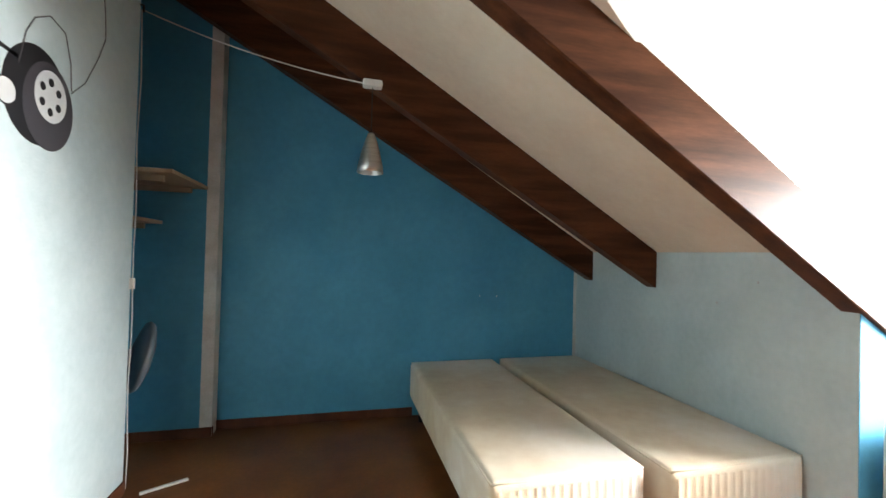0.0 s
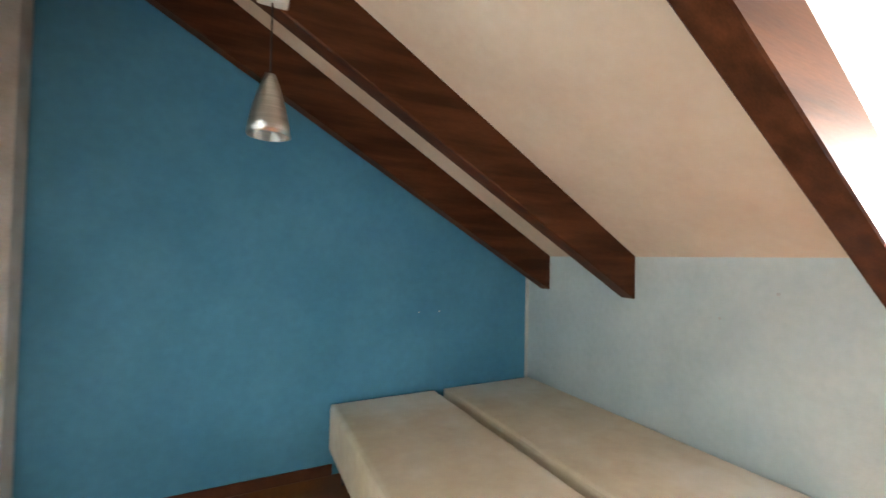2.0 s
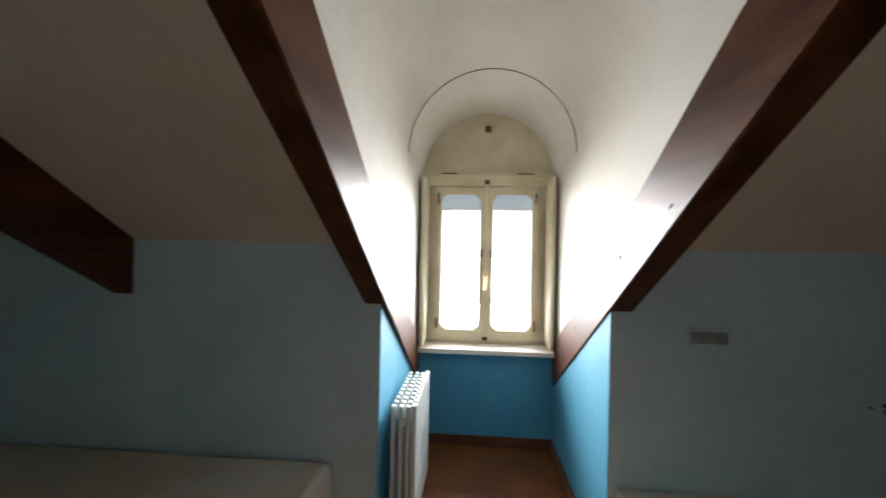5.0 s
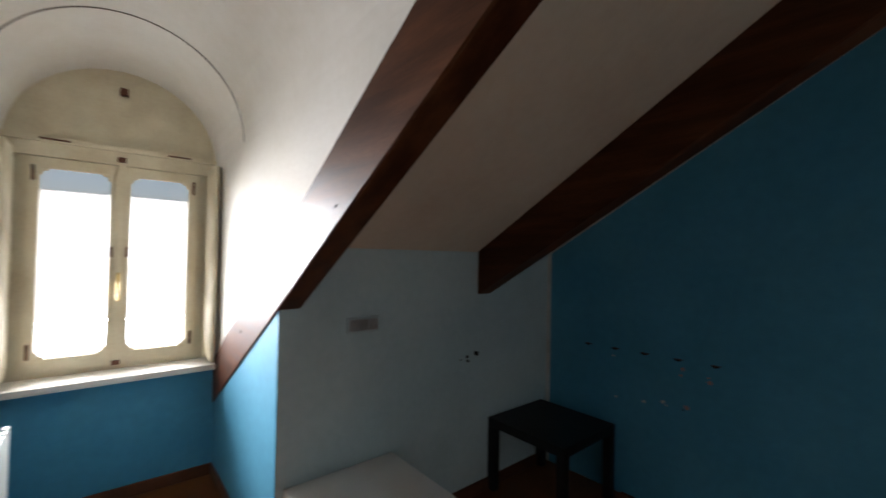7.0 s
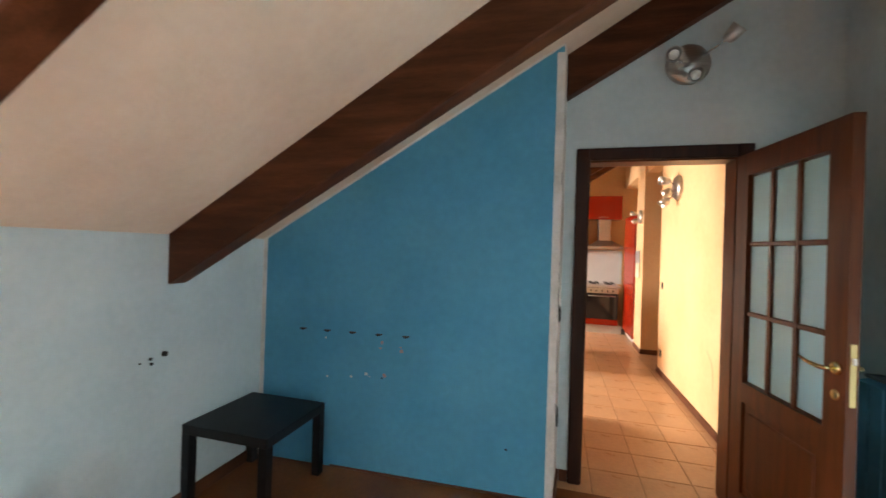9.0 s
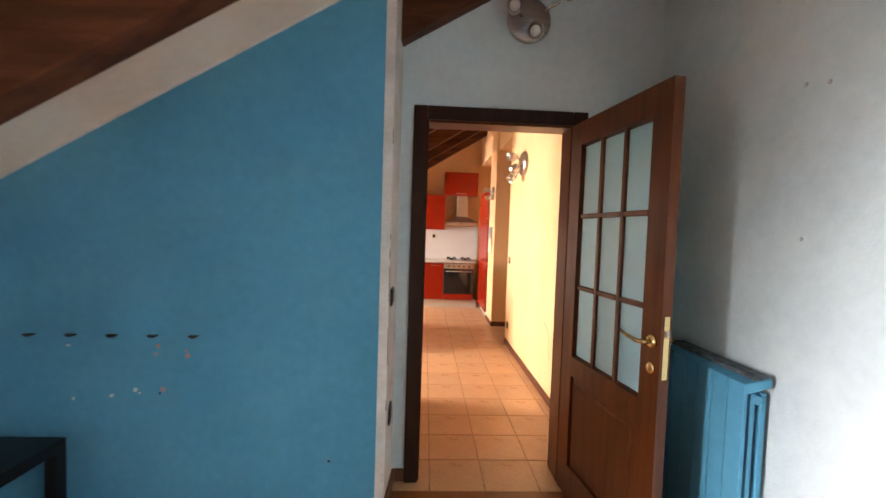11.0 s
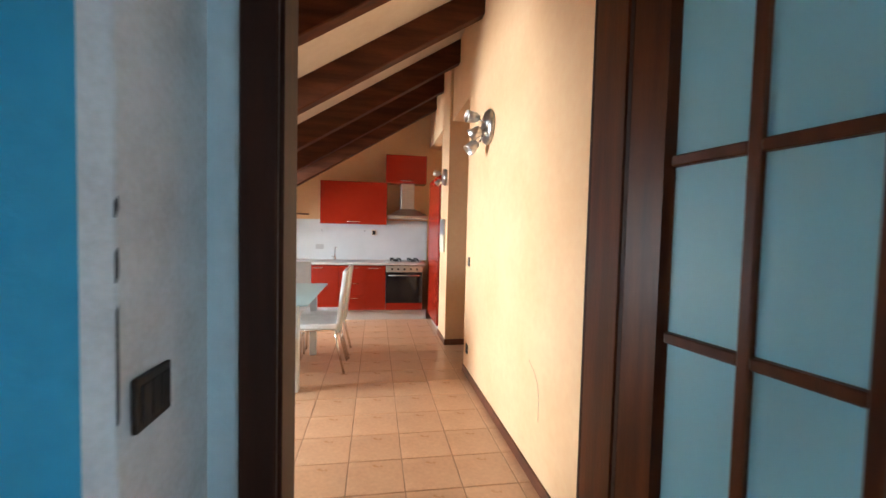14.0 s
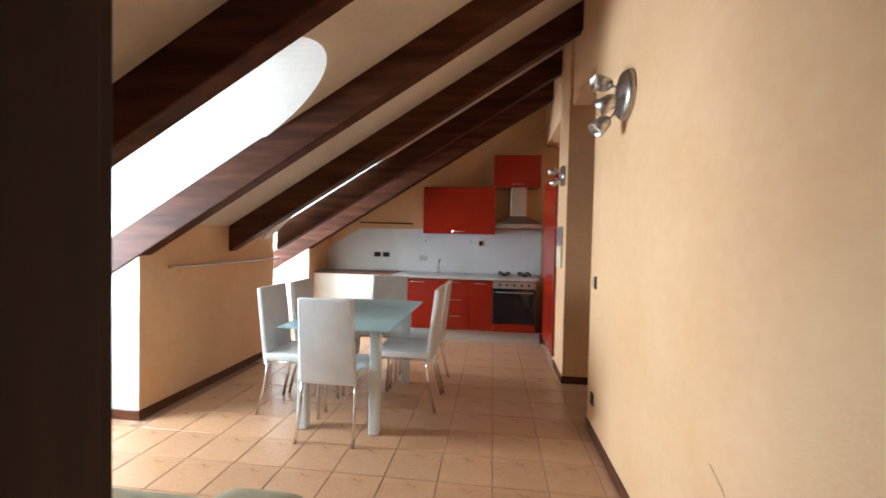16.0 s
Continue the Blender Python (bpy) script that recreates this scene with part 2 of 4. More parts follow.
def slope_ceiling(name, room, label):
    bm = bmesh.new()
    cuts = sorted([room.y0, room.y1] + [v for d in room.dormers for v in d])
    for a, b in zip(cuts, cuts[1:]):
        d = next((d for d in room.dormers if abs(d[0] - a) < 1e-6 and abs(d[1] - b) < 1e-6), None)
        if not d:
            a += 0.004 if a > room.y0 else 0
            b -= 0.004 if b < room.y1 else 0
            prism(bm, [(room.west, a, room.zc(room.west)), (room.knee + 0.1, a, room.zc(room.knee + 0.1)), (room.knee + 0.1, b, room.zc(room.knee + 0.1)), (room.west, b, room.zc(room.west))], (0, 0, 0.12))
            continue
        n = 28
        ys = [d[0] + (d[1] - d[0]) * (1 - math.cos(math.pi * i / n)) / 2 for i in range(n + 1)]
        for p, q in zip(ys, ys[1:]):
            zp, zq = vault(d, p), vault(d, q)
            prism(bm, [(room.west, p, room.zc(room.west)), (room.xc(zp), p, zp), (room.xc(zq), q, zq), (room.west, q, room.zc(room.west))], (0, 0, 0.12))
    bmesh.ops.remove_doubles(bm, verts=bm.verts, dist=1e-4)
    return tagged(part(name, bm, CEIL, None, label), kind="structure")


def dormer_vault(name, room, d, label):
    bm = bmesh.new()
    n = 28
    ys = [d[0] + (d[1] - d[0]) * (1 - math.cos(math.pi * i / n)) / 2 for i in range(n + 1)]
    for p, q in zip(ys, ys[1:]):
        zp, zq = vault(d, p), vault(d, q)
        prism(bm, [(room.xc(zp), p, zp), (END + 0.1, p, zp), (END + 0.1, q, zq), (room.xc(zq), q, zq)], (0, 0, 0.1))
    bmesh.ops.remove_doubles(bm, verts=bm.verts, dist=1e-5)
    ob = tagged(part(name, bm, WHITE, None, label), kind="structure")
    for side, y in (("a", d[0]), ("b", d[1])):
        out = -0.12 if y == d[0] else 0.12
        x0 = room.xc(SPRING)
        wall("dormer_cheek", WHITE, [(xz(y, [(x0, SPRING), (END + 0.1, SPRING), (END + 0.1, room.zc(END + 0.1) - 0.12), (room.knee, room.zk - 0.12), (room.knee - 0.3, room.zc(room.knee - 0.3) - 0.02)]), (0, out, 0))], "rough white plaster cheek of the dormer above the beam")
    return ob


def beam(name, room, y0, y1, x0, x1, label, drop=0.245, sag=0.02, skew=0.0):
    """A rafter with a plumb cut; its underside runs drop below the ceiling."""
    bm = bmesh.new()
    prism(bm, xz(y0, [(x0, room.zc(x0) + 0.02), (x0, room.zc(x0) - drop - sag * (x1 - x0)), (x1, room.zc(x1) - drop), (x1, room.zc(x1) + 0.02)]), (0, y1 - y0, 0))
    for v in bm.verts:
        v.co.y += skew * (v.co.x - x1)
    bevelled(bm, 0.006, 1)
    return tagged(part(name, bm, BEAM, None, label), kind="structure")


# ---- bedroom shell ----
wall("floor_bedroom", FLOORB, [([(-1.9, -0.333, -0.12), (3.05, -0.333, -0.12), (3.05, 4.95, -0.12), (-1.9, 4.95, -0.12)], (0, 0, 0.12))], "smooth orange-brown bedroom floor")
wall("wall_north", BLUE, [(xz(4.82, [(-1.145, 0), (1.99, 0), (1.99, BED.zc(1.99)), (-1.145, BED.zc(-1.145))]), (0, 0.15, 0))], "deep blue painted gable wall under the sloping ceiling")
wall("wall_alcove", BLUE, [(xz(4.7, [(-1.85, 0), (-1.225, 0), (-1.225, BED.zc(-1.225)), (-1.85, BED.zc(-1.85))]), (0, 0.27, 0)), ([(-1.68, 4.04, 0), (-1.68, 4.7, 0), (-1.83, 4.7, 0), (-1.83, 4.04, 0)], (0, 0, 3.62))], "deep blue painted alcove wall beside the shelf")
wall("wall_alcove_edge", TRIMW, [(xz(4.697, [(-1.225, 0), (-1.145, 0), (-1.145, BED.zc(-1.145)), (-1.225, BED.zc(-1.225))]), (0, 0.27, 0))], "bare off-white plaster edge of the blue alcove wall")
wall("wall_west", PALE, [([(-1.4, -0.42, 0), (-1.4, 4.04, 0), (-1.83, 4.04, 0), (-1.83, -0.42, 0)], (0, 0, 3.6))], "pale blue-white painted wall with a black wheel painted on it")
wall("wall_knee_bedroom", PALE, [([(1.87, 2.686, 0), (1.87, 4.82, 0), (1.99, 4.82, 0), (1.99, 2.686, 0)], (0, 0, 1.415)), ([(1.87, -0.2, 0), (1.87, 1.71, 0), (1.99, 1.71, 0), (1.99, -0.2, 0)], (0, 0, 1.415))], "low pale blue-white knee wall under the eaves")
def yb(x):
    """The blue wall beside the door runs a little askew."""
    return -0.165 + 0.035 * x


def bx(pts, d=0.0):
    return [(x, yb(x) + d, z) for x, z in pts]


wall("wall_south_panel", BLUE, [(bx([(0.004, 0), (1.99, 0), (1.99, BED.zc(1.99)), (0.004, BED.zc(0.004))]), (0, -0.32, 0))], "bright blue painted wall panel with small hooks")
wall("wall_south_edge", TRIMW, [([(-0.002, -0.165, 0), (0.004, -0.165, 0), (0.004, -0.42, 0), (-0.02, -0.42, 0)], (0, 0, BED.zc(0.01)))], "bare off-white plaster edge of the blue wall")
wall("unpainted_edge", TRIMW, [(bx([(1.84, 0), (1.87, 0), (1.87, 1.41), (1.84, 1.43)]), (0, 0.002, 0)), (bx([(0.004, BED.zc(0.004) - 0.012), (1.84, BED.zc(1.84) - 0.014), (1.84, BED.zc(1.84)), (0.004, BED.zc(0.004))]), (0, 0.002, 0)), (xz(4.82, [(1.84, 0.4), (1.87, 0.4), (1.87, 1.41), (1.84, 1.43)]), (0, -0.002, 0)), ([(0.0, -0.165, 0), (0.042, -0.1635, 0), (0.042, -0.161, 0), (0.0, -0.1625, 0)], (0, 0, BED.zc(0.02) - 0.04))], "bare off-white strip where the blue paint stops")
wall("wall_door", PALE, [(xz(-0.42, [(-1.9, 0), (-0.945, 0), (-0.945, BED.zc(-0.945)), (-1.9, BED.zc(-1.9))]), (0, -0.14, 0)), (xz(-0.42, [(-0.945, 1.95), (-0.14, 1.95), (-0.14, BED.zc(-0.17)), (-0.945, BED.zc(-0.945))]), (0, -0.14, 0)), (xz(-0.42, [(-0.14, 0), (-0.017, 0), (-0.017, BED.zc(0)), (-0.14, BED.zc(-0.17))]), (0, -0.14, 0))], "pale blue-grey wall above and beside the open door")
wall("wall_niche", BLUE, [(xz(2.682, [(1.873, 0), (3.05, 0), (3.05, BED.zc(3.05)), (1.873, BED.zc(1.873))]), (0, 0.12, 0)), (xz(1.714, [(1.873, 0), (3.05, 0), (3.05, BED.zc(3.05)), (1.873, BED.zc(1.873))]), (0, -0.12, 0)), ([(3.05, 1.6, 0), (3.05, 2.79, 0), (3.35, 2.79, 0), (3.35, 1.6, 0)], (0, 0, 0.66))], "light blue painted lower walls of the window niche")
slope_ceiling("ceiling_bedroom", BED, "cream plaster sloping ceiling between dark rafters")
dormer_vault("dormer_vault_bedroom", BED, BED.dormers[0], "rough white barrel vault of the dormer with a hairline crack")
for y0, y1, x1 in ((4.564, 4.664, 1.87), (3.828, 3.928, 1.87), (2.672, 2.77, 3.1), (1.622, 1.722, 3.1), (0.475, 0.583, 1.87), (-0.42, -0.33, -0.004)):
    beam("ceiling_beam", BED, y0, y1, -1.5, x1, "dark brown varnished rafter sloping down to the knee wall", *((0.26, 0.0, 0.01 if y0 > 2 else 0.0) if x1 > 3 else (0.25, 0.02)))

wall("wall_kitchen_door_side", CREAM, [(xz(-0.5605, [(-2.3, 0), (-0.945, 0), (-0.945, KIT.zc(-0.945)), (-2.3, KIT.zc(-2.3))]), (0, -0.012, 0)), (xz(-0.5605, [(-0.945, 1.95), (-0.14, 1.95), (-0.14, KIT.zc(-0.17)), (-0.945, KIT.zc(-0.945))]), (0, -0.012, 0)), (xz(-0.5605, [(-0.14, 0), (2.0, 0), (2.0, KIT.zc(2.0)), (-0.14, KIT.zc(-0.17))]), (0, -0.012, 0))], "cream painted side of the door wall")
# ---- windows ----
def dormer_window(d, left_open=False):
    c, r = (d[0] + d[1]) / 2, (d[1] - d[0]) / 2
    w = thing("window_dormer", "cream-painted arched dormer window with two glazed casements above a white sill", "window", "dormer windows", (END, c, 0.66))
    w["kind"] = "structure"
    L = lambda x, y, z: (x - END, y - c, z - 0.66)
    bm = bmesh.new()
    box(bm, (-0.22, -r - 0.04, 0), (0.1, r + 0.04, 0.035))
    bevelled(bm, 0.006)
    part("window_sill", bm, WHITE, w)
    bm = bmesh.new()
    top = 1.93 - 0.66
    n = 20
    arc = [(0.0, r * math.cos(math.pi * i / n), SPRING - 0.66 + r * math.sin(math.pi * i / n)) for i in range(n + 1)]
    prism(bm, [(0.0, r, top + 0.046)] + arc + [(0.0, -r, top + 0.046)], (0.05, 0, 0))
    part("lunette_panel", bm, CREAMW, w)
    bm = bmesh.new()
    box(bm, (-0.035, -r, top - 0.06), (0.05, r, top + 0.015))
    box(bm, (-0.05, -r, top + 0.015), (0.05, r, top + 0.045))
    for s in (-1, 1):
        box(bm, (-0.0, s * r, 0.035), (0.05, s * (r - 0.1), top - 0.03))
    box(bm, (-0.0, -r + 0.1, 0.035), (0.05, r - 0.1, 0.06))
    part("window_frame", bm, CREAMW, w)
    for s in (-1, 1):
        y0, y1 = s * 0.002, s * (r - 0.102)
        case = new("casement")
        case.parent = w
        bm = bmesh.new()
        z0, z1 = 0.064, top - 0.064
        ya, yb = min(y0, y1), max(y0, y1)
        box(bm, (-0.02, ya, z0), (0.02, ya + 0.045, z1))
        box(bm, (-0.02, yb - 0.045, z0), (0.02, yb, z1))
        box(bm, (-0.02, ya + 0.045, z0), (0.02, yb - 0.045, z0 + 0.07))
        box(bm, (-0.02, ya + 0.045, z1 - 0.055), (0.02, yb - 0.045, z1))
        part("casement_frame", bm, CREAMW, case)
        bm = bmesh.new()
        box(bm, (-0.002, ya + 0.045, z0 + 0.07), (0.002, yb - 0.045, z1 - 0.055))
        g = part("pane", bm, CLEAR, case)
        for yy, sy in ((ya + 0.0455, 1), (yb - 0.0455, -1)):
            for zz, sz in ((z0 + 0.0705, 1), (z1 - 0.0555, -1)):
                bm = bmesh.new()
                prism(bm, [(-0.014, yy, zz), (-0.014, yy + sy * 0.04, zz), (-0.014, yy + sy * 0.034, zz + sz * 0.012), (-0.014, yy + sy * 0.016, zz + sz * 0.016), (-0.014, yy + sy * 0.012, zz + sz * 0.034), (-0.014, yy, zz + sz * 0.04)], (0.011, 0, 0))
                part("corner_moulding", bm, CREAMW, case)
        g.visible_shadow = False
    return w


dormer_window(BED.dormers[0])

# ---- door ----
def glazed_door():
    fr = thing("door_bedroom", "dark brown wooden door frame round the open doorway", "door", "", (-0.535, -0.42, 0))
    fr["kind"] = "structure"
    for y0, y1 in ((0.0, 0.022), (-0.162, -0.142)):
        for lo, hi in (((-0.465, 0), (-0.388, 2.005)), ((0.378, 0), (0.45, 2.005)), ((-0.387, 1.935), (0.377, 2.005))):
            part("architrave", rbox((lo[0], y0, lo[1]), (hi[0], y1, hi[1]), 0.004, 1), FRAMEW, fr)
    # the +x lining is the same wood, its shade painted by the darker colour
    for lo, hi in (((-0.41, 0), (-0.385, 1.95)), ((0.37, 0), (0.395, 1.95)), ((-0.384, 1.925), (0.369, 1.95))):
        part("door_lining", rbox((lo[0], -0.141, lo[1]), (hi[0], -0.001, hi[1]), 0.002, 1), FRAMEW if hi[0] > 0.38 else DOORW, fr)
    W, H, T = 0.72, 1.92, 0.042
    leaf = thing("door_leaf", "open brown wooden door with nine frosted panes and a brass handle", "door", "", (-0.975, -0.395, 0.008))
    leaf.matrix_world = Matrix.Translation((-0.957, -0.394, 0.008)) @ Matrix.Rotation(math.radians(98), 4, "Z")
    bm = bmesh.new()
    st, sl = 0.097, 0.104
    box(bm, (0, -T, 0), (st, 0, H))
    box(bm, (W - sl, -T, 0), (W, 0, H))
    box(bm, (st, -T, 0), (W - sl, 0, 0.16))
    box(bm, (st, -T, 0.63), (W - sl, 0, 0.73))
    box(bm, (st, -T, H - 0.115), (W - sl, 0, H))
    part("leaf_frame", bm, DOORW, leaf)
    bm = bmesh.new()
    box(bm, (st + 0.001, -T + 0.012, 0.161), (W - sl - 0.001, -0.012, 0.629))
    box(bm, (st + 0.04, -T + 0.004, 0.2), (W - sl - 0.04, -0.004, 0.59))
    bevelled(bm, 0.006, 1)
    part("lower_panel", bm, DOORW, leaf)
    x0, x1, z0, z1 = st, W - sl, 0.73, H - 0.115
    for i in (1, 2):
        x = x0 + (x1 - x0) * i / 3
        part("glazing_bar", rbox((x - 0.011, -T + 0.006, z0), (x + 0.011, -0.006, z1), 0.003, 1), DOORW, leaf)
    for xs in range(3):
        for i in (1, 2):
            z = z0 + (z1 - z0) * i / 3
            xa, xb = x0 + (x1 - x0) * xs / 3 + 0.0112, x0 + (x1 - x0) * (xs + 1) / 3 - 0.0112
            part("glazing_bar", rbox((xa, -T + 0.006, z - 0.011), (xb, -0.006, z + 0.011), 0.003, 1), DOORW, leaf)
    for i in range(3):
        for j in range(3):
            xa, xb = x0 + (x1 - x0) * i / 3 + 0.012, x0 + (x1 - x0) * (i + 1) / 3 - 0.012
            za, zb = z0 + (z1 - z0) * j / 3 + 0.012, z0 + (z1 - z0) * (j + 1) / 3 - 0.012
            bm = bmesh.new()
            box(bm, (xa, -T / 2 - 0.002, za), (xb, -T / 2 + 0.002, zb))
            part("pane", bm, FROST, leaf, "frosted glass pane")
    for s in (-1, 1):
        y = 0.0 if s > 0 else -T
        h = new("door_handle")
        h.parent = leaf
        bm = bmesh.new()
        lathe(bm, (W - 0.044, y, 0.97), (0, s, 0), [(0.0, 0.0), (0.026, 0.0), (0.026, 0.006), (0.018, 0.011), (0.0, 0.011)], 18)
        part("rosette", bm, BRASS, h)
        bm = bmesh.new()
        tube(bm, [(W - 0.044, y + s * 0.008, 0.97), (W - 0.044, y + s * 0.045, 0.97), (W - 0.059, y + s * 0.053, 0.97), (W - 0.109, y + s * 0.055, 0.975), (W - 0.159, y + s * 0.052, 0.985)], [0.009, 0.009, 0.009, 0.007, 0.006])
        part("lever", bm, BRASS, h, "brass lever")
        bm = bmesh.new()
        lathe(bm, (W - 0.044, y, 0.87), (0, s, 0), [(0.0, 0.0), (0.022, 0.0), (0.022, 0.004), (0.015, 0.007), (0.0, 0.007)], 16)
        part("keyhole_plate", bm, BRASS, h)
    bm = bmesh.new()
    box(bm, (W, -T + 0.01, 0.84), (W + 0.003, -0.01, 1.07))
    part("lock_plate", bm, BRASS, leaf, "brass lock plate")
    part("latch_bolt", rbox((W + 0.003, -T + 0.014, 0.995), (W + 0.011, -0.014, 1.02), 0.002, 1), STEEL, leaf, "steel latch bolt")
    return leaf


glazed_door()

# ---- bedroom furniture ----
def bed_base(x0, x1, y0, y1, z0, z1, label):
    bed = thing("bed_base", label, "bed", "two divan bed bases side by side", ((x0 + x1) / 2, (y0 + y1) / 2, 0))
    w, l = (x1 - x0) / 2, (y1 - y0) / 2
    bm = rbox((-w, -l, z0), (w, l, z1), 0.042, 5)
    for f in bm.faces:
        f.smooth = True
    part("upholstered_box", bm, BEDF, bed)
    bm = bmesh.new()
    e = 0.012
    ring = [(-w + e, -l + e), (w - e, -l + e), (w - e, l - e), (-w + e, l - e), (-w + e, -l + e)]
    pts = []
    for (xa, ya), (xb, yb) in zip(ring, ring[1:]):
        pts += [(xa + (xb - xa) * k / 8, ya + (yb - ya) * k / 8, z1 - 0.012 + 0.002 * math.sin(k * 2.1)) for k in range(8)]
    tube(bm, pts + [pts[0]], 0.005, 6)
    part("edge_seam", bm, BEDF, bed)
    bm = bmesh.new()
    cols = 90
    rng = random.Random(int(w * 1000) + int(l * 100))
    ph = [rng.uniform(0.6, 1.4) for _ in range(cols + 1)]
    rows = []
    for j in range(7):
        z = z0 + 0.012 + (z1 - z0 - 0.045) * j / 6
        rows.append([bm.verts.new((-w + 0.03 + (2 * w - 0.06) * k / cols, -l - 0.003 - 0.008 * max(0, math.sin(k * 1.15 + 0.3 * math.sin(j))) * ph[k] * (1.2 - j / 6), z)) for k in range(cols + 1)])
    for a, b in zip(rows, rows[1:]):
        for k in range(cols):
            f = bm.faces.new((a[k], a[k + 1], b[k + 1], b[k]))
            f.smooth = True
    part("gathered_skirt", bm, BEDF, bed, "wrinkled fabric gathered at the foot end")
    for sx in (-1, 1):
        for sy in (-1, 1):
            bm = bmesh.new()
            lathe(bm, (sx * (w - 0.08), sy * (l - 0.12), 0), (0, 0, 1), [(0.0, 0.0), (0.02, 0.0), (0.028, z0 + 0.01), (0.0, z0 + 0.01)], 14)
            part("leg", bm, BLACK, bed)
    return bed


bed_base(0.31, 1.04, 2.945, 4.8, 0.16, 0.458, "worn off-white divan bed base with yellowish stains and a grey side")
bed_base(1.1, 1.867, 2.88, 4.8, 0.16, 0.46, "worn off-white fabric divan bed base against the pale knee wall")


def side_table(x0, x1, y0, y1, h, m=BLACK, label="square black lacquered side table in the corner by the blue wall"):
    t = thing("side_table", label, "table", "", ((x0 + x1) / 2, (y0 + y1) / 2, 0))
    w, l = (x1 - x0) / 2, (y1 - y0) / 2
    part("tabletop", rbox((-w, -l, h - 0.05), (w, l, h), 0.003), m, t)
    for sx in (-1, 1):
        for sy in (-1, 1):
            part("leg", rbox((sx * w, sy * l, 0), (sx * (w - 0.05), sy * (l - 0.05), h - 0.051), 0.003), m, t)


side_table(1.345, 1.868, -0.04, 0.475, 0.425)
side_table(1.31, 1.862, 1.16, 1.68, 0.42, WHITEL, "square white lacquered side table against the pale knee wall")

# ---- kitchen shell ----
before_kitchen = set(bpy.data.objects)
wall("floor_kitchen", GROUT, [([(-2.4, -6.0, -0.12), (3.2, -6.0, -0.12), (3.2, -0.27, -0.12), (-2.4, -0.27, -0.12)], (0, 0, 0.117))], "dark joints under the kitchen floor")
wall("wall_cream", CREAM, [([(-1.2, -3.09, 0), (-1.2, -0.385, 0), (-1.35, -0.385, 0), (-1.35, -3.09, 0)], (0, 0, 3.5)), ([(-1.2, -3.95, 2.65), (-1.2, -3.09, 2.65), (-1.35, -3.09, 2.65), (-1.35, -3.95, 2.65)], (0, 0, 0.85)), ([(-1.17, -4.45, 0), (-1.17, -3.95, 0), (-2.3, -3.95, 0), (-2.3, -4.45, 0)], (0, 0, 3.5)), ([(-1.2, -5.9, 2.72), (-1.2, -4.45, 2.72), (-1.55, -4.45, 2.72), (-1.55, -5.9, 2.72)], (0, 0, 0.8)), ([(-1.55, -5.9, 0), (-1.55, -4.45, 0), (-1.65, -4.45, 0), (-1.65, -5.9, 0)], (0, 0, 3.5)), ([(-2.3, -3.95, 0), (-2.3, -2.2, 0), (-2.4, -2.2, 0), (-2.4, -3.95, 0)], (0, 0, 3.5)), ([(-2.3, -2.2, 0), (-1.35, -2.2, 0), (-1.35, -2.3, 0), (-2.3, -2.3, 0)], (0, 0, 3.5))], "smooth cream-apricot painted wall along the room")
wall("wall_back", CREAM, [(xz(-5.9, [(-1.65, 0), (3.2, 0), (3.2, KIT.zc(3.2)), (-1.65, KIT.zc(-1.65))]), (0, -0.12, 0))], "cream-apricot painted kitchen end wall")
wall("wall_knee_kitchen", CREAM, [([(1.915, -4.376, 0), (1.915, -2.654, 0), (2.035, -2.654, 0), (2.035, -4.376, 0)], (0, 0, 1.45)), ([(1.915, -1.716, 0), (1.915, -0.42, 0), (2.035, -0.42, 0), (2.035, -1.716, 0)], (0, 0, 1.45)), ([(1.915, -5.9, 0), (1.915, -5.254, 0), (2.035, -5.254, 0), (2.035, -5.9, 0)], (0, 0, 1.45))], "low cream knee wall under the kitchen eaves")
for d in KIT.dormers:
    wall("wall_niche_kitchen", WHITE, [(xz(d[1], [(1.918, 0), (3.05, 0), (3.05, KIT.zc(3.05)), (1.918, KIT.zc(1.918))]), (0, 0.12, 0)), (xz(d[0], [(1.918, 0), (3.05, 0), (3.05, KIT.zc(3.05)), (1.918, KIT.zc(1.918))]), (0, -0.12, 0)), ([(3.05, d[0] - 0.12, 0), (3.05, d[1] + 0.12, 0), (3.35, d[1] + 0.12, 0), (3.35, d[0] - 0.12, 0)], (0, 0, 0.66))], "white plastered lower walls of a window niche in the kitchen")
    dormer_vault("dormer_vault_kitchen", KIT, d, "rough white barrel vault of a kitchen dormer")
slope_ceiling("ceiling_kitchen", KIT, "cream-white sloping kitchen ceiling between dark rafters")
for y0, y1, x1 in ((-0.95, -0.84, 1.915), (-1.73, -1.62, 3.1), (-2.75, -2.64, 3.1), (-3.71, -3.6, 1.915), (-4.54, -4.43, 1.915), (-5.37, -5.245, 3.1)):
    beam("ceiling_beam_kitchen", KIT, y0, y1, -1.25, x1, "dark reddish-brown varnished kitchen rafter", 0.265 if y1 == -1.62 else 0.245, 0.0)

for d in KIT.dormers:
    dormer_window(d)

# ---- kitchen furniture ----
KY = -5.3                                    # front of the base units


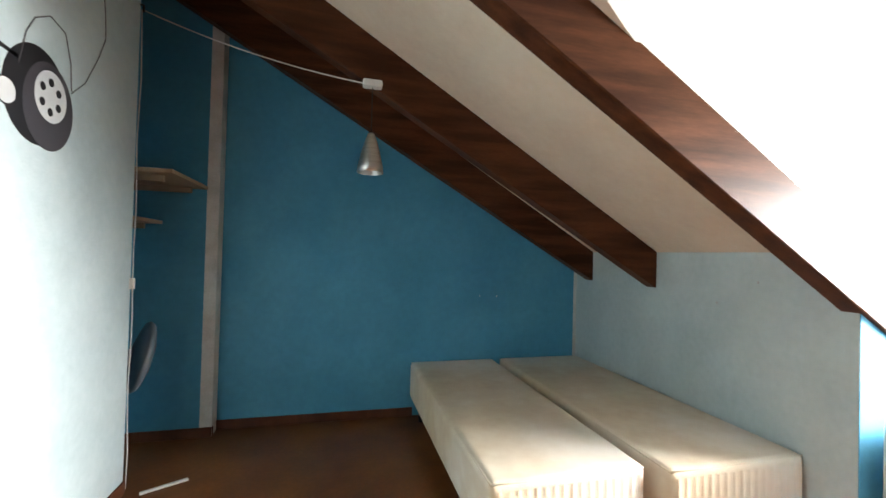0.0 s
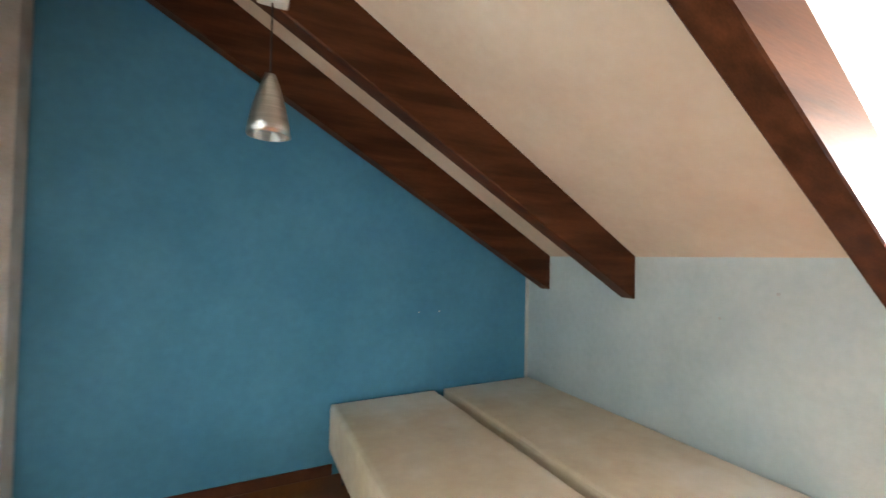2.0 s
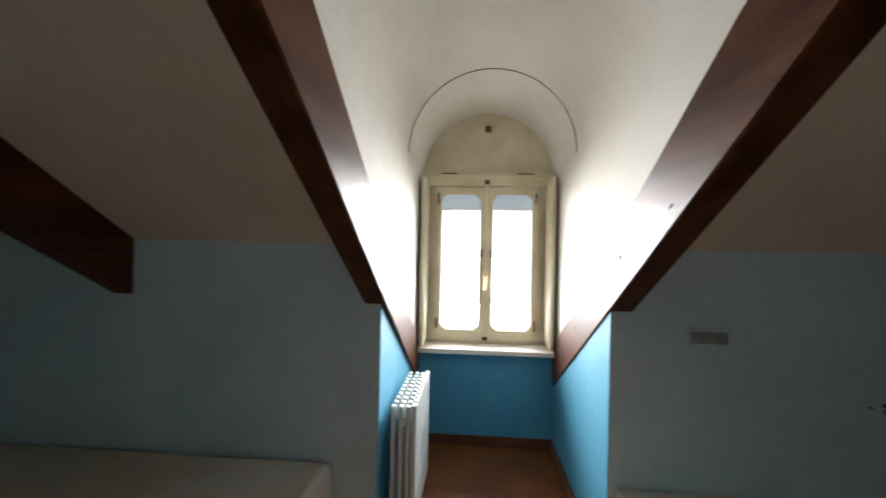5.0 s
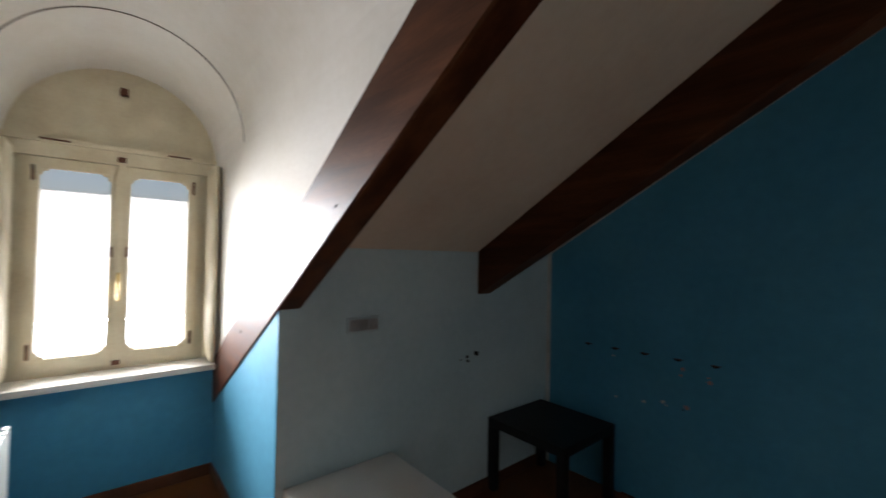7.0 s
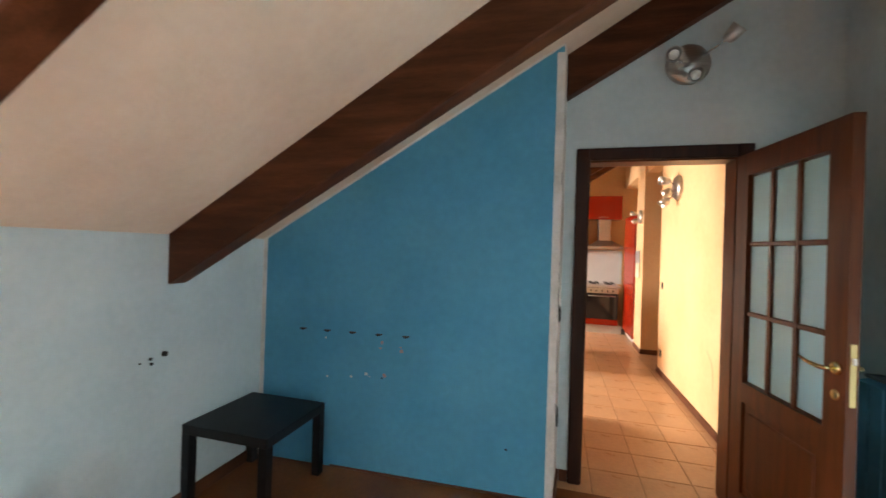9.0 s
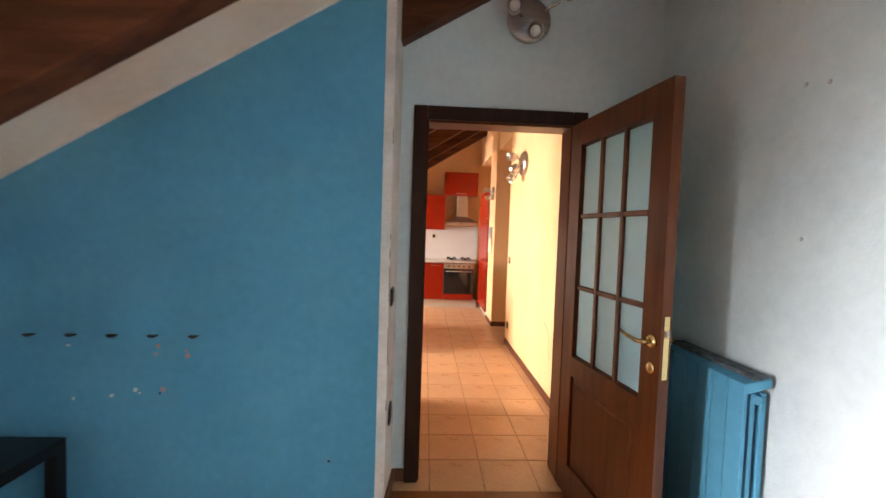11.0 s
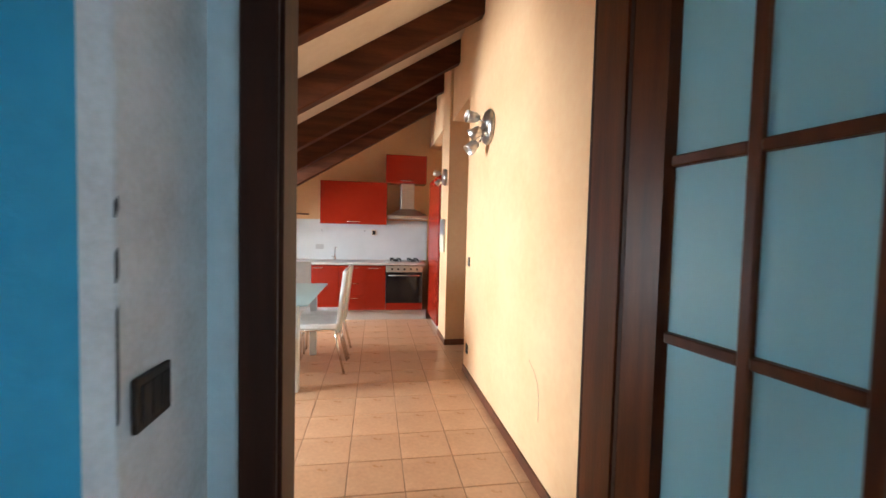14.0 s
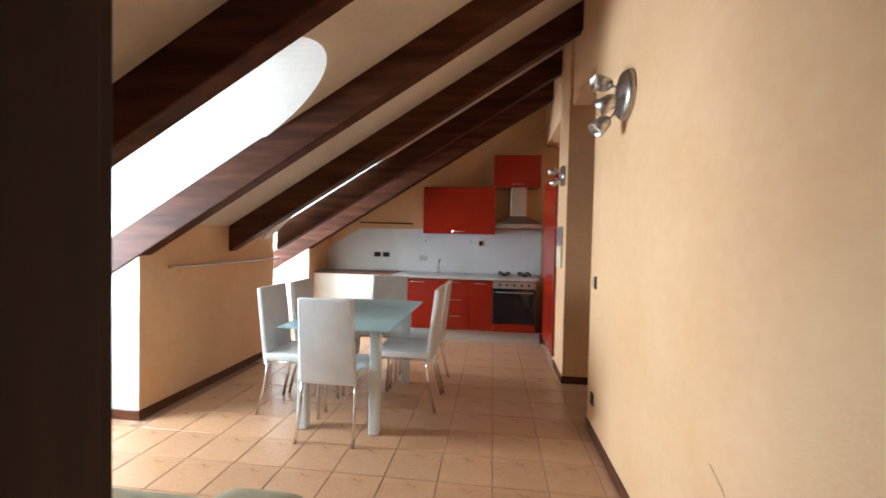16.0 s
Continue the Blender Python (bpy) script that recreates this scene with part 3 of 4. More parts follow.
def unit(name, label, x0, x1, y0, y1, z0, z1, doors, handle="top", material=RED):
    """A cabinet unit whose doors (lists of x0, x1, z0, z1 fractions) face +y."""
    c = thing(name, label, "cabinet", "kitchen units", ((x0 + x1) / 2, (y0 + y1) / 2, z0))
    w, dp, h = (x1 - x0) / 2, (y1 - y0) / 2, z1 - z0
    part("body", rbox((-w, -dp, 0), (w, dp - 0.022, h), 0.002, 1), material, c)
    for a, b, e, f in doors:
        d = new("front")
        d.parent = c
        xa, xb, za, zb = -w + 2 * w * a + 0.002, -w + 2 * w * b - 0.002, h * e + 0.002, h * f - 0.002
        part("door", rbox((xa, dp - 0.02, za), (xb, dp, zb), 0.002, 1), material, d)
        bm = bmesh.new()
        hz = zb - 0.035 if handle == "top" else za + 0.035
        hw = min(0.09, (xb - xa) * 0.3)
        xc = (xa + xb) / 2
        tube(bm, [(xc - hw, dp, hz), (xc - hw, dp + 0.022, hz), (xc + hw, dp + 0.022, hz), (xc + hw, dp, hz)], 0.005, 8)
        part("handle", bm, CHROME, d, "chrome bar handle")
    return c


unit("base_unit", "glossy red base cabinet with one door under the worktop", 0.14, 0.75, -5.88, KY, 0.15, 0.82, [(0, 1, 0, 1)])
unit("drawer_unit", "glossy red drawer cabinet beside the oven", -0.52, 0.138, -5.88, KY, 0.15, 0.82, [(0, 0.45, 0, 1), (0.45, 1, 0, 0.33), (0.45, 1, 0.33, 0.66), (0.45, 1, 0.66, 1)])
unit("wall_unit", "glossy red wall cabinet with one lift-up door", -0.53, 0.445, -5.88, -5.6, 1.44, 2.1, [(0, 1, 0, 1)], "bottom")
unit("wall_unit", "glossy red short wall cabinet above the extractor hood", -1.12, -0.505, -5.88, -5.58, 2.1, 2.54, [(0, 1, 0, 1)], "bottom")

tall = thing("tall_unit", "tall glossy red cabinet set into a recess of the cream wall", "cabinet", "kitchen units", (-1.17, -4.95, 0))
part("body", rbox((-0.36, -0.48, 0.1), (-0.0, 0.48, 2.1), 0.002, 1), RED, tall)
for z0, z1 in ((0.1, 0.95), (0.954, 2.1)):
    part("door", rbox((0.001, -0.478, z0), (0.022, 0.478, z1), 0.002, 1), RED, tall)
part("plinth", rbox((-0.36, -0.48, 0.0), (-0.03, 0.48, 0.099), 0.002, 1), PLINTH, tall)

oven = thing("oven", "built-in steel and black glass oven under the hob", "oven", "", (-0.79, -5.59, 0.15))
part("body", rbox((-0.265, -0.28, 0.0), (0.265, 0.27, 0.67), 0.003, 1), DARKG, oven)
part("control_panel", rbox((-0.265, 0.271, 0.575), (0.265, 0.292, 0.67), 0.003, 1), STEEL, oven, "brushed steel control panel")
part("door", rbox((-0.265, 0.271, 0.11), (0.265, 0.292, 0.571), 0.003, 1), OVENG, oven, "black glass oven door")
part("drawer_front", rbox((-0.265, 0.271, 0.0), (0.265, 0.29, 0.106), 0.003, 1), RED, oven, "glossy red strip below the oven")
bm = bmesh.new()
tube(bm, [(-0.22, 0.292, 0.53), (-0.22, 0.325, 0.53), (0.22, 0.325, 0.53), (0.22, 0.292, 0.53)], 0.008, 10)
part("door_handle", bm, STEEL, oven, "steel bar handle")
for i in range(5):
    bm = bmesh.new()
    lathe(bm, (-0.18 + i * 0.09, 0.292, 0.622), (0, 1, 0), [(0.0, 0.0), (0.016, 0.0), (0.014, 0.018), (0.0, 0.018)], 14)
    part("knob", bm, DARKG, oven)

plinth = wall("kitchen_plinth", PLINTH, [([(-1.12, -5.36, 0), (0.76, -5.36, 0), (0.76, -5.34, 0), (-1.12, -5.34, 0)], (0, 0, 0.149))], "pale grey plinth board under the units")
wall("kitchen_low_wall", WHITE, [([(0.78, -5.88, 0), (2.0, -5.88, 0), (2.0, -5.42, 0), (0.78, -5.42, 0)], (0, 0, 0.84))], "off-white boxed-in ledge under the slope beside the units")
wt = thing("worktop", "pale grey laminate worktop with rounded front edge", "worktop", "", (-0.14, -5.59, 0.83))
part("slab", rbox((-0.95, -0.3, 0.0), (0.95, 0.31, 0.035), 0.006, 2), WORKTOP, wt)
ledge = thing("ledge_board", "dark wooden board on the cream ledge", "shelf", "", (1.39, -5.65, 0.845))
part("board", rbox((-0.6, -0.23, 0), (0.6, 0.24, 0.022), 0.003), SKIRT, ledge)
wall("backsplash", SPLASH, [(xz(-5.9, [(-1.18, 0.866), (1.91, 0.866), (1.91, 1.2), (1.42, 1.5), (-1.18, 1.52)]), (0, 0.012, 0))], "plain white splashback panel behind the worktop")


def dining_table():
    t = thing("dining_table", "glass-topped dining table with white metal legs, chairs round it", "table", "", (0.5, -3.225, 0))
    bm = bmesh.new()
    box(bm, (-0.37, -0.64, 0.74), (0.37, 0.64, 0.75))
    bevelled(bm, 0.003, 1)
    part("glass_top", bm, TGLASS, t, "pale green frosted glass top")
    part("apron", rbox((-0.245, -0.46, 0.7), (0.245, 0.46, 0.738), 0.004), ALU, t)
    for sx in (-1, 1):
        for sy in (-1, 1):
            part("leg", rbox((sx * 0.25 - 0.034, sy * 0.49 - 0.034, 0), (sx * 0.25 + 0.034, sy * 0.49 + 0.034, 0.739), 0.014, 3), RADW, t, "white metal leg")


dining_table()


def chair():
    c = thing("dining_chair", "white leather high-backed dining chair with chrome legs at the glass table", "chair", "chairs round the dining table")
    bm = rbox((-0.2, -0.21, 0.42), (0.2, 0.2, 0.475), 0.018, 3)
    for f in bm.faces:
        f.smooth = True
    part("seat", bm, LEATHER, c)
    bm = rbox((-0.185, -0.02, 0.0), (0.185, 0.02, 0.58), 0.015, 3)
    for v in bm.verts:
        v.co.y += -0.205 - 0.1 * v.co.z - 0.02 * math.sin(v.co.z * 5)
        v.co.x *= 1 - 0.06 * v.co.z
    bmesh.ops.translate(bm, verts=bm.verts, vec=(0, 0, 0.385))
    for f in bm.faces:
        f.smooth = True
    part("backrest", bm, LEATHER, c)
    for sx in (-1, 1):
        bm = bmesh.new()
        tube(bm, [(sx * 0.175, 0.17, 0.42), (sx * 0.18, 0.19, 0.2), (sx * 0.185, 0.2, 0.0)], 0.011, 8)
        part("leg", bm, CHROME, c, "chrome front leg")
        bm = bmesh.new()
        tube(bm, [(sx * 0.175, -0.19, 0.45), (sx * 0.18, -0.21, 0.25), (sx * 0.19, -0.27, 0.0)], 0.011, 8)
        part("leg", bm, CHROME, c, "chrome back leg")
    bm = bmesh.new()
    tube(bm, [(-0.175, -0.19, 0.41), (-0.175, 0.17, 0.41), (0.175, 0.17, 0.41), (0.175, -0.19, 0.41)], 0.01, 8)
    part("seat_frame", bm, CHROME, c, "chrome seat frame")
    return c


first = chair()
first.matrix_world = pose(0.514, -2.79, 0, 0, 0, 180)
for x, y, a in ((0.165, -3.3, -90), (0.15, -3.72, -90), (0.905, -3.06, 90), (0.885, -3.5, 90), (0.53, -3.93, 0)):
    copy_thing(first, pose(x, y, 0, 0, 0, a))


def skirting(pts, h=0.07, t=0.012, material=None, side=1):
    """A skirting board along a line of floor points; its back lies on the line."""
    for (x0, y0), (x1, y1) in zip(pts, pts[1:]):
        bm = bmesh.new()
        d = Vector((x1 - x0, y1 - y0, 0)).normalized()
        n = Vector((-d.y, d.x, 0)) * side * t
        a, b = Vector((x0, y0, 0.001)), Vector((x1, y1, 0.001))
        prism(bm, [a, b, b + n, a + n], (0, 0, h))
        bevelled(bm, 0.003, 1)
        tagged(part("baseboard", bm, material or SKIRT, None, "brown skirting board"), kind="structure")


skirting([(-1.2, -0.43), (-1.2, -3.09)], side=1)
skirting([(-1.17, -3.95), (-1.17, -4.45)], side=1)
skirting([(-2.28, -3.95), (-1.158, -3.95)], side=1)
skirting([(1.915, -2.64), (1.915, -4.38)], side=-1)
skirting([(1.905, -2.654), (3.05, -2.654)], side=1)

# floor tiles
PITCH = 0.295
tile_meshes = []
for k in range(3):
    bm = bmesh.new()
    box(bm, (0.0025, 0.0025, -0.008), (PITCH - 0.0025, PITCH - 0.0025, 0.0))
    top = [e for e in bm.edges if all(v.co.z > -0.001 for v in e.verts)]
    bmesh.ops.bevel(bm, geom=top, offset=0.002, segments=1, affect="EDGES")
    bmesh.ops.recalc_face_normals(bm, faces=bm.faces)
    me = bpy.data.meshes.new("floor_tile")
    bm.to_mesh(me)
    bm.free()
    me.materials.append(TILE)
    tile_meshes.append(me)
floor_k = bpy.data.objects["floor_kitchen"]
rnd = random.Random(4)
count = 0
for i in range(-8, 12):
    for j in range(-15, 5):
        x, y = -0.24 + i * PITCH, -1.675 + j * PITCH
        if x < -2.3 or x > 2.9 or y < -5.85 or y + PITCH > -0.2:
            continue
        if x > 1.75 and not any(d[0] - 0.2 < y < d[1] for d in KIT.dormers):
            continue
        if x + PITCH < -1.25 and not (-4.2 < y < -2.3):
            continue
        count += 1
        ob = new("floor_tile", tile_meshes[count % 3])
        ob.parent = floor_k
        ob.location = (x, y, 0.0006 * rnd.random())


def plate(name, label, category, face, centre, w, h, material, rockers=0, dark=None, t=0.009):
    """A wall plate with rockers. face: the normal's axis and sign, such as 'x+'."""
    p = thing(name, label, category)
    bm = rbox((-w / 2, 0, -h / 2), (w / 2, t, h / 2), 0.003, 2)
    part("cover", bm, material, p)
    for i in range(rockers):
        wi = (w - 0.02) / rockers
        x0 = -w / 2 + 0.01 + wi * i
        part("rocker", rbox((x0 + 0.001, t, -h / 2 + 0.012), (x0 + wi - 0.001, t + 0.003, h / 2 - 0.012), 0.0015, 1), dark or DARKG, p)
    turn = {"y+": 180 * 0, "x+": -90, "x-": 90, "y-": 180}[face]
    p.matrix_world = pose(*centre, 0, 0, turn)
    return p


def spot_lamp(label, centre, turn, heads, size=1.0):
    """A round wall lamp with swivelling spots; heads: x, z on the plate and a direction. It faces +y before its turn."""
    lamp = thing("spot_lamp", label, "wall lamp", "spot lamps")
    bm = bmesh.new()
    lathe(bm, (0, 0, 0), (0, 1, 0), [(0.0, 0.0), (0.1, 0.0), (0.105, 0.012), (0.09, 0.03), (0.0, 0.038)], 28)
    part("wall_plate", bm, STEEL, lamp, "brushed steel disc")
    for x, z, d in heads:
        h = new("spot_head")
        h.parent = lamp
        bm = bmesh.new()
        tube(bm, [(x * 0.4, 0.03, z * 0.4), (x * 0.8, 0.05, z * 0.8), (x, 0.075, z)], 0.006, 8)
        part("arm", bm, CHROME, h, "chrome arm")
        bm = bmesh.new()
        d = Vector(d).normalized()
        lathe(bm, Vector((x, 0.08, z)) - d * 0.02, d, [(0.0, 0.0), (0.02, 0.0), (0.03, 0.015), (0.037, 0.075), (0.034, 0.075), (0.026, 0.03)], 20)
        part("spot_shade", bm, STEEL, h)
        bm = bmesh.new()
        lathe(bm, Vector((x, 0.08, z)) + d * 0.025, d, [(0.0, 0.0), (0.024, 0.0), (0.024, 0.012), (0.0, 0.014)], 16)
        part("bulb", bm, WHITEP, h, "unlit white bulb")
    lamp.matrix_world = pose(*centre, 0, 0, turn) @ Matrix.Scale(size, 4)
    return lamp


spot_lamp("brushed steel wall lamp with three spots on the cream wall", (-1.2, -2.4, 2.18), -90, [(0.03, 0.06, (-0.2, 0.95, 0.05)), (-0.05, -0.04, (0.3, 0.8, -0.5)), (0.04, -0.1, (-0.1, 0.75, -0.8))], 1.3)
spot_lamp("brushed steel wall lamp beside the tall red cabinet", (-1.17, -4.15, 2.02), -90, [(0.05, 0.05, (0.3, 0.9, 0.2)), (-0.05, -0.06, (0.2, 0.7, -0.6))])
plate("light_switch", "dark light switch on the cream wall", "switch", "x+", (-1.2, -2.95, 1.08), 0.05, 0.085, DARKG, 1)
plate("wall_socket", "dark wall socket low on the cream wall", "socket", "x+", (-1.2, -2.95, 0.26), 0.06, 0.085, DARKG, 1)
def knots(beam_y, side, xs):
    """Dark knots on the lit face of a bedroom rafter."""
    k = bpy.data.objects["ceiling_beam.002" if side < 0 else "ceiling_beam.003"]
    for x, dz, r in xs:
        r *= 0.7
        bm = bmesh.new()
        z = BED.zc(x) - dz
        prism(bm, [(x + 1.5 * r * math.cos(a) - 0.5 * r * math.sin(a), beam_y - side * 0.02, z + r * math.sin(a) - 0.6 * r * math.cos(a)) for a in (math.pi * i / 5 for i in range(10))], (0, side * 0.0213, 0))
        part("knot", bm, KNOT, k)


knots(2.672, -1, [(2.35, 0.07, 0.012), (1.9, 0.1, 0.009), (1.3, 0.06, 0.011), (2.6, 0.13, 0.007), (1.62, 0.15, 0.006)])
knots(1.722, 1, [(2.42, 0.06, 0.014), (2.0, 0.11, 0.008), (1.75, 0.05, 0.011), (1.35, 0.13, 0.009), (2.55, 0.1, 0.007)])
board = thing("key_board", "grey metal wall panel with a cream lower half", "wall panel", "", (-1.17, -4.24, 1.3))
part("upper_panel", rbox((0, -0.14, 0.02), (0.02, 0.14, 0.21), 0.003), ALU, board)
part("lower_panel", rbox((0, -0.14, -0.2), (0.018, 0.14, 0.018), 0.003), CREAMW, board)

hood = thing("extractor_hood", "steel extractor hood with a square chimney above the hob", "hood", "", (-0.84, -5.88, 1.54))
bm = bmesh.new()
box(bm, (-0.29, 0, 0), (0.29, 0.47, 0.045))
v = [bm.verts.new(p) for p in ((-0.29, 0, 0.045), (0.29, 0, 0.045), (0.29, 0.47, 0.045), (-0.29, 0.47, 0.045), (-0.11, 0, 0.16), (0.11, 0, 0.16), (0.11, 0.27, 0.16), (-0.11, 0.27, 0.16))]
for f in ((4, 5, 6, 7), (0, 1, 5, 4), (1, 2, 6, 5), (2, 3, 7, 6), (3, 0, 4, 7)):
    bm.faces.new([v[i] for i in f])
part("canopy", bm, STEEL, hood)
part("chimney", rbox((-0.1, 0, 0.16), (0.1, 0.26, 0.556), 0.003, 1), STEEL, hood)
for i in range(4):
    bm = bmesh.new()
    lathe(bm, (-0.045 + i * 0.03, 0.47, 0.022), (0, 1, 0), [(0, 0), (0.007, 0), (0.006, 0.005), (0, 0.005)], 10)
    part("button", bm, DARKG, hood)

hob = thing("gas_hob", "steel gas hob with four black pan supports on the worktop", "hob", "", (-0.8, -5.58, 0.866))
part("hob_plate", rbox((-0.26, -0.24, 0), (0.26, 0.24, 0.012), 0.004), STEEL, hob)
for sx in (-1, 1):
    for sy in (-1, 1):
        cx, cy = sx * 0.13, sy * 0.115
        bm = bmesh.new()
        lathe(bm, (cx, cy, 0.012), (0, 0, 1), [(0.0, 0.0), (0.045, 0.0), (0.045, 0.012), (0.03, 0.018), (0.0, 0.018)], 18)
        part("burner", bm, DARKG, hob)
        sup = new("pan_support")
        sup.parent = hob
        for k in range(4):
            a = math.pi / 4 + k * math.pi / 2
            bm = bmesh.new()
            tube(bm, [(cx + 0.03 * math.cos(a), cy + 0.03 * math.sin(a), 0.045), (cx + 0.1 * math.cos(a), cy + 0.1 * math.sin(a), 0.045), (cx + 0.105 * math.cos(a), cy + 0.105 * math.sin(a), 0.012)], 0.005, 6)
            part("finger", bm, BLACK, sup)

sink = thing("sink", "steel sink bowl with a draining board in the worktop", "sink", "", (0.15, -5.58, 0.866))
bm = bmesh.new()
box(bm, (-0.36, -0.21, 0), (0.36, -0.17, 0.004))
box(bm, (-0.36, 0.17, 0), (0.36, 0.21, 0.004))
box(bm, (-0.36, -0.17, 0), (-0.32, 0.17, 0.004))
box(bm, (0.04, -0.17, 0), (0.36, 0.17, 0.004))
part("rim", bm, STEEL, sink)
part("bowl", rbox((-0.32, -0.17, -0.0005), (0.04, 0.17, 0.0015), 0.0004, 1), ALU, sink)
for i in range(6):
    part("drain_rib", rbox((0.1 + i * 0.04, -0.14, 0.004), (0.11 + i * 0.04, 0.14, 0.007), 0.001, 1), STEEL, sink)
tap = thing("kitchen_tap", "chrome swan-neck tap behind the sink", "tap", "", (0.24, -5.76, 0.868))
bm = bmesh.new()
lathe(bm, (0, 0, 0), (0, 0, 1), [(0, 0), (0.026, 0), (0.022, 0.02), (0.016, 0.06), (0, 0.06)], 16)
part("tap_body", bm, CHROME, tap)
bm = bmesh.new()
tube(bm, [(0, 0, 0.05), (0, 0, 0.17), (-0.01, 0.03, 0.2), (-0.02, 0.07, 0.205), (-0.03, 0.11, 0.17)], 0.009, 10)
part("spout", bm, CHROME, tap)
bm = bmesh.new()
tube(bm, [(0.015, 0, 0.04), (0.05, 0.01, 0.06)], 0.006, 8)
part("tap_lever", bm, CHROME, tap)
for x in (1.16, 1.03):
    plate("wall_socket", "dark double wall socket on the white splashback", "socket", "y+", (x, -5.886, 1.11), 0.1, 0.065, DARKG, 2)
plate("wall_socket", "grey wall socket on the white splashback", "socket", "y+", (0.48, -5.886, 1.07), 0.12, 0.08, ALU, 1, ALU)
plate("wall_socket", "beige socket below the red wall cabinet", "socket", "y+", (-0.34, -5.886, 1.31), 0.07, 0.09, CREAMW, 1, DARKG)
for x in (0.45, -0.2):
    hk = thing("splash_hook", "small dark screw hook on the splashback", "hook", "splashback hooks", (x, -5.888, 1.34))
    bm = bmesh.new()
    tube(bm, [(0, 0, 0), (0, 0.02, 0), (0, 0.024, -0.02)], 0.005, 6)
    part("pin", bm, DARKG, hk)


def wall_rail(label, a, b, out, material):
    r = thing("wall_rail", label, "rail", "", a)
    d, o = Vector(b) - Vector(a), Vector(out)
    bm = bmesh.new()
    tube(bm, [o, o + d], 0.011, 10)
    part("bar", bm, material, r)
    for k in (0.03, 0.97):
        bm = bmesh.new()
        tube(bm, [d * k, d * k + o], 0.009, 8)
        part("bracket", bm, material, r)


wall_rail("thin wooden rail on the cream wall above the ledge", (0.64, -5.9, 1.58), (1.42, -5.9, 1.59), (0, 0.05, 0), SKIRT)
wall_rail("pale metal rail on the low cream knee wall", (1.915, -2.86, 1.1), (1.915, -4.42, 1.1), (-0.045, 0, 0), ALU)

sofa = thing("sofa", "pale green-beige fabric sofa against the door wall", "sofa", "", (0.93, -1.03, 0))
for nm, lo, hi in (("seat_cushion", (-0.498, -0.4, 0.12), (0.7, 0.2, 0.42)), ("backrest", (-0.498, 0.202, 0.12), (0.7, 0.42, 0.72)), ("armrest", (-0.88, -0.42, 0.05), (-0.5, 0.42, 0.48)), ("armrest", (0.702, -0.4, 0.05), (0.92, 0.42, 0.47))):
    bm = rbox(lo, hi, 0.13 if nm == "armrest" else 0.07, 6)
    for f in bm.faces:
        f.smooth = True
    part(nm, bm, SOFA, sofa)
for sx in (-0.8, 0.86):
    for sy in (-0.34, 0.36):
        part("foot", rbox((sx - 0.03, sy - 0.03, 0), (sx + 0.03, sy + 0.03, 0.09), 0.004), SKIRT, sofa)

window_lamp(-2.185, 1.3, 0.7, 1.0, KL, 3.12, 136, 0.05, (0.99, 0.95, 0.87))
window_lamp(-4.765, 1.3, 0.7, 1.0, KL, 3.12, 136, 0.05, (0.99, 0.95, 0.87))

# the whole kitchen lies a little further from the bedroom, and is a little lower
squashed = set()
for ob in set(bpy.data.objects) - before_kitchen:
    if ob.type == "MESH" and ob.data not in squashed:
        squashed.add(ob.data)
        ob.data.transform(Matrix.Scale(0.96, 4, (0, 0, 1)))
    ob.location.z *= 0.96
    if ob.parent is None:
        ob.location.x += 0.015
        ob.location.y -= 0.13
window_lamp(2.2, 1.3, 0.66, 1.0, BL * 0.74, 3.12, 88, 0.25)
window_lamp(2.2, 1.2, 0.7, 0.95, BL * 0.2, 3.31, 150)

# ---- bedroom details ----
skirting([(-1.145, 4.82), (0.34, 4.82)], side=-1)
skirting([(-1.68, 4.697), (-1.145, 4.697), (-1.193, 4.81)], side=-1)
skirting([(3.05, 2.682), (3.05, 1.714), (1.87, 1.714)], side=-1)
skirting([(1.93, 2.682), (3.05, 2.682)], side=-1)
skirting([(-0.003, -0.17), (-0.02, -0.42)], side=-1)
skirting([(-0.033, -0.42), (-0.084, -0.42)], side=-1)
skirting([(1.345, yb(1.345)), (0.0, yb(0))], h=0.012, side=-1)
skirting([(-1.4, -0.42), (-1.4, 4.04)], side=-1)
skirting([(1.87, -0.09), (1.87, 1.71)], side=1)


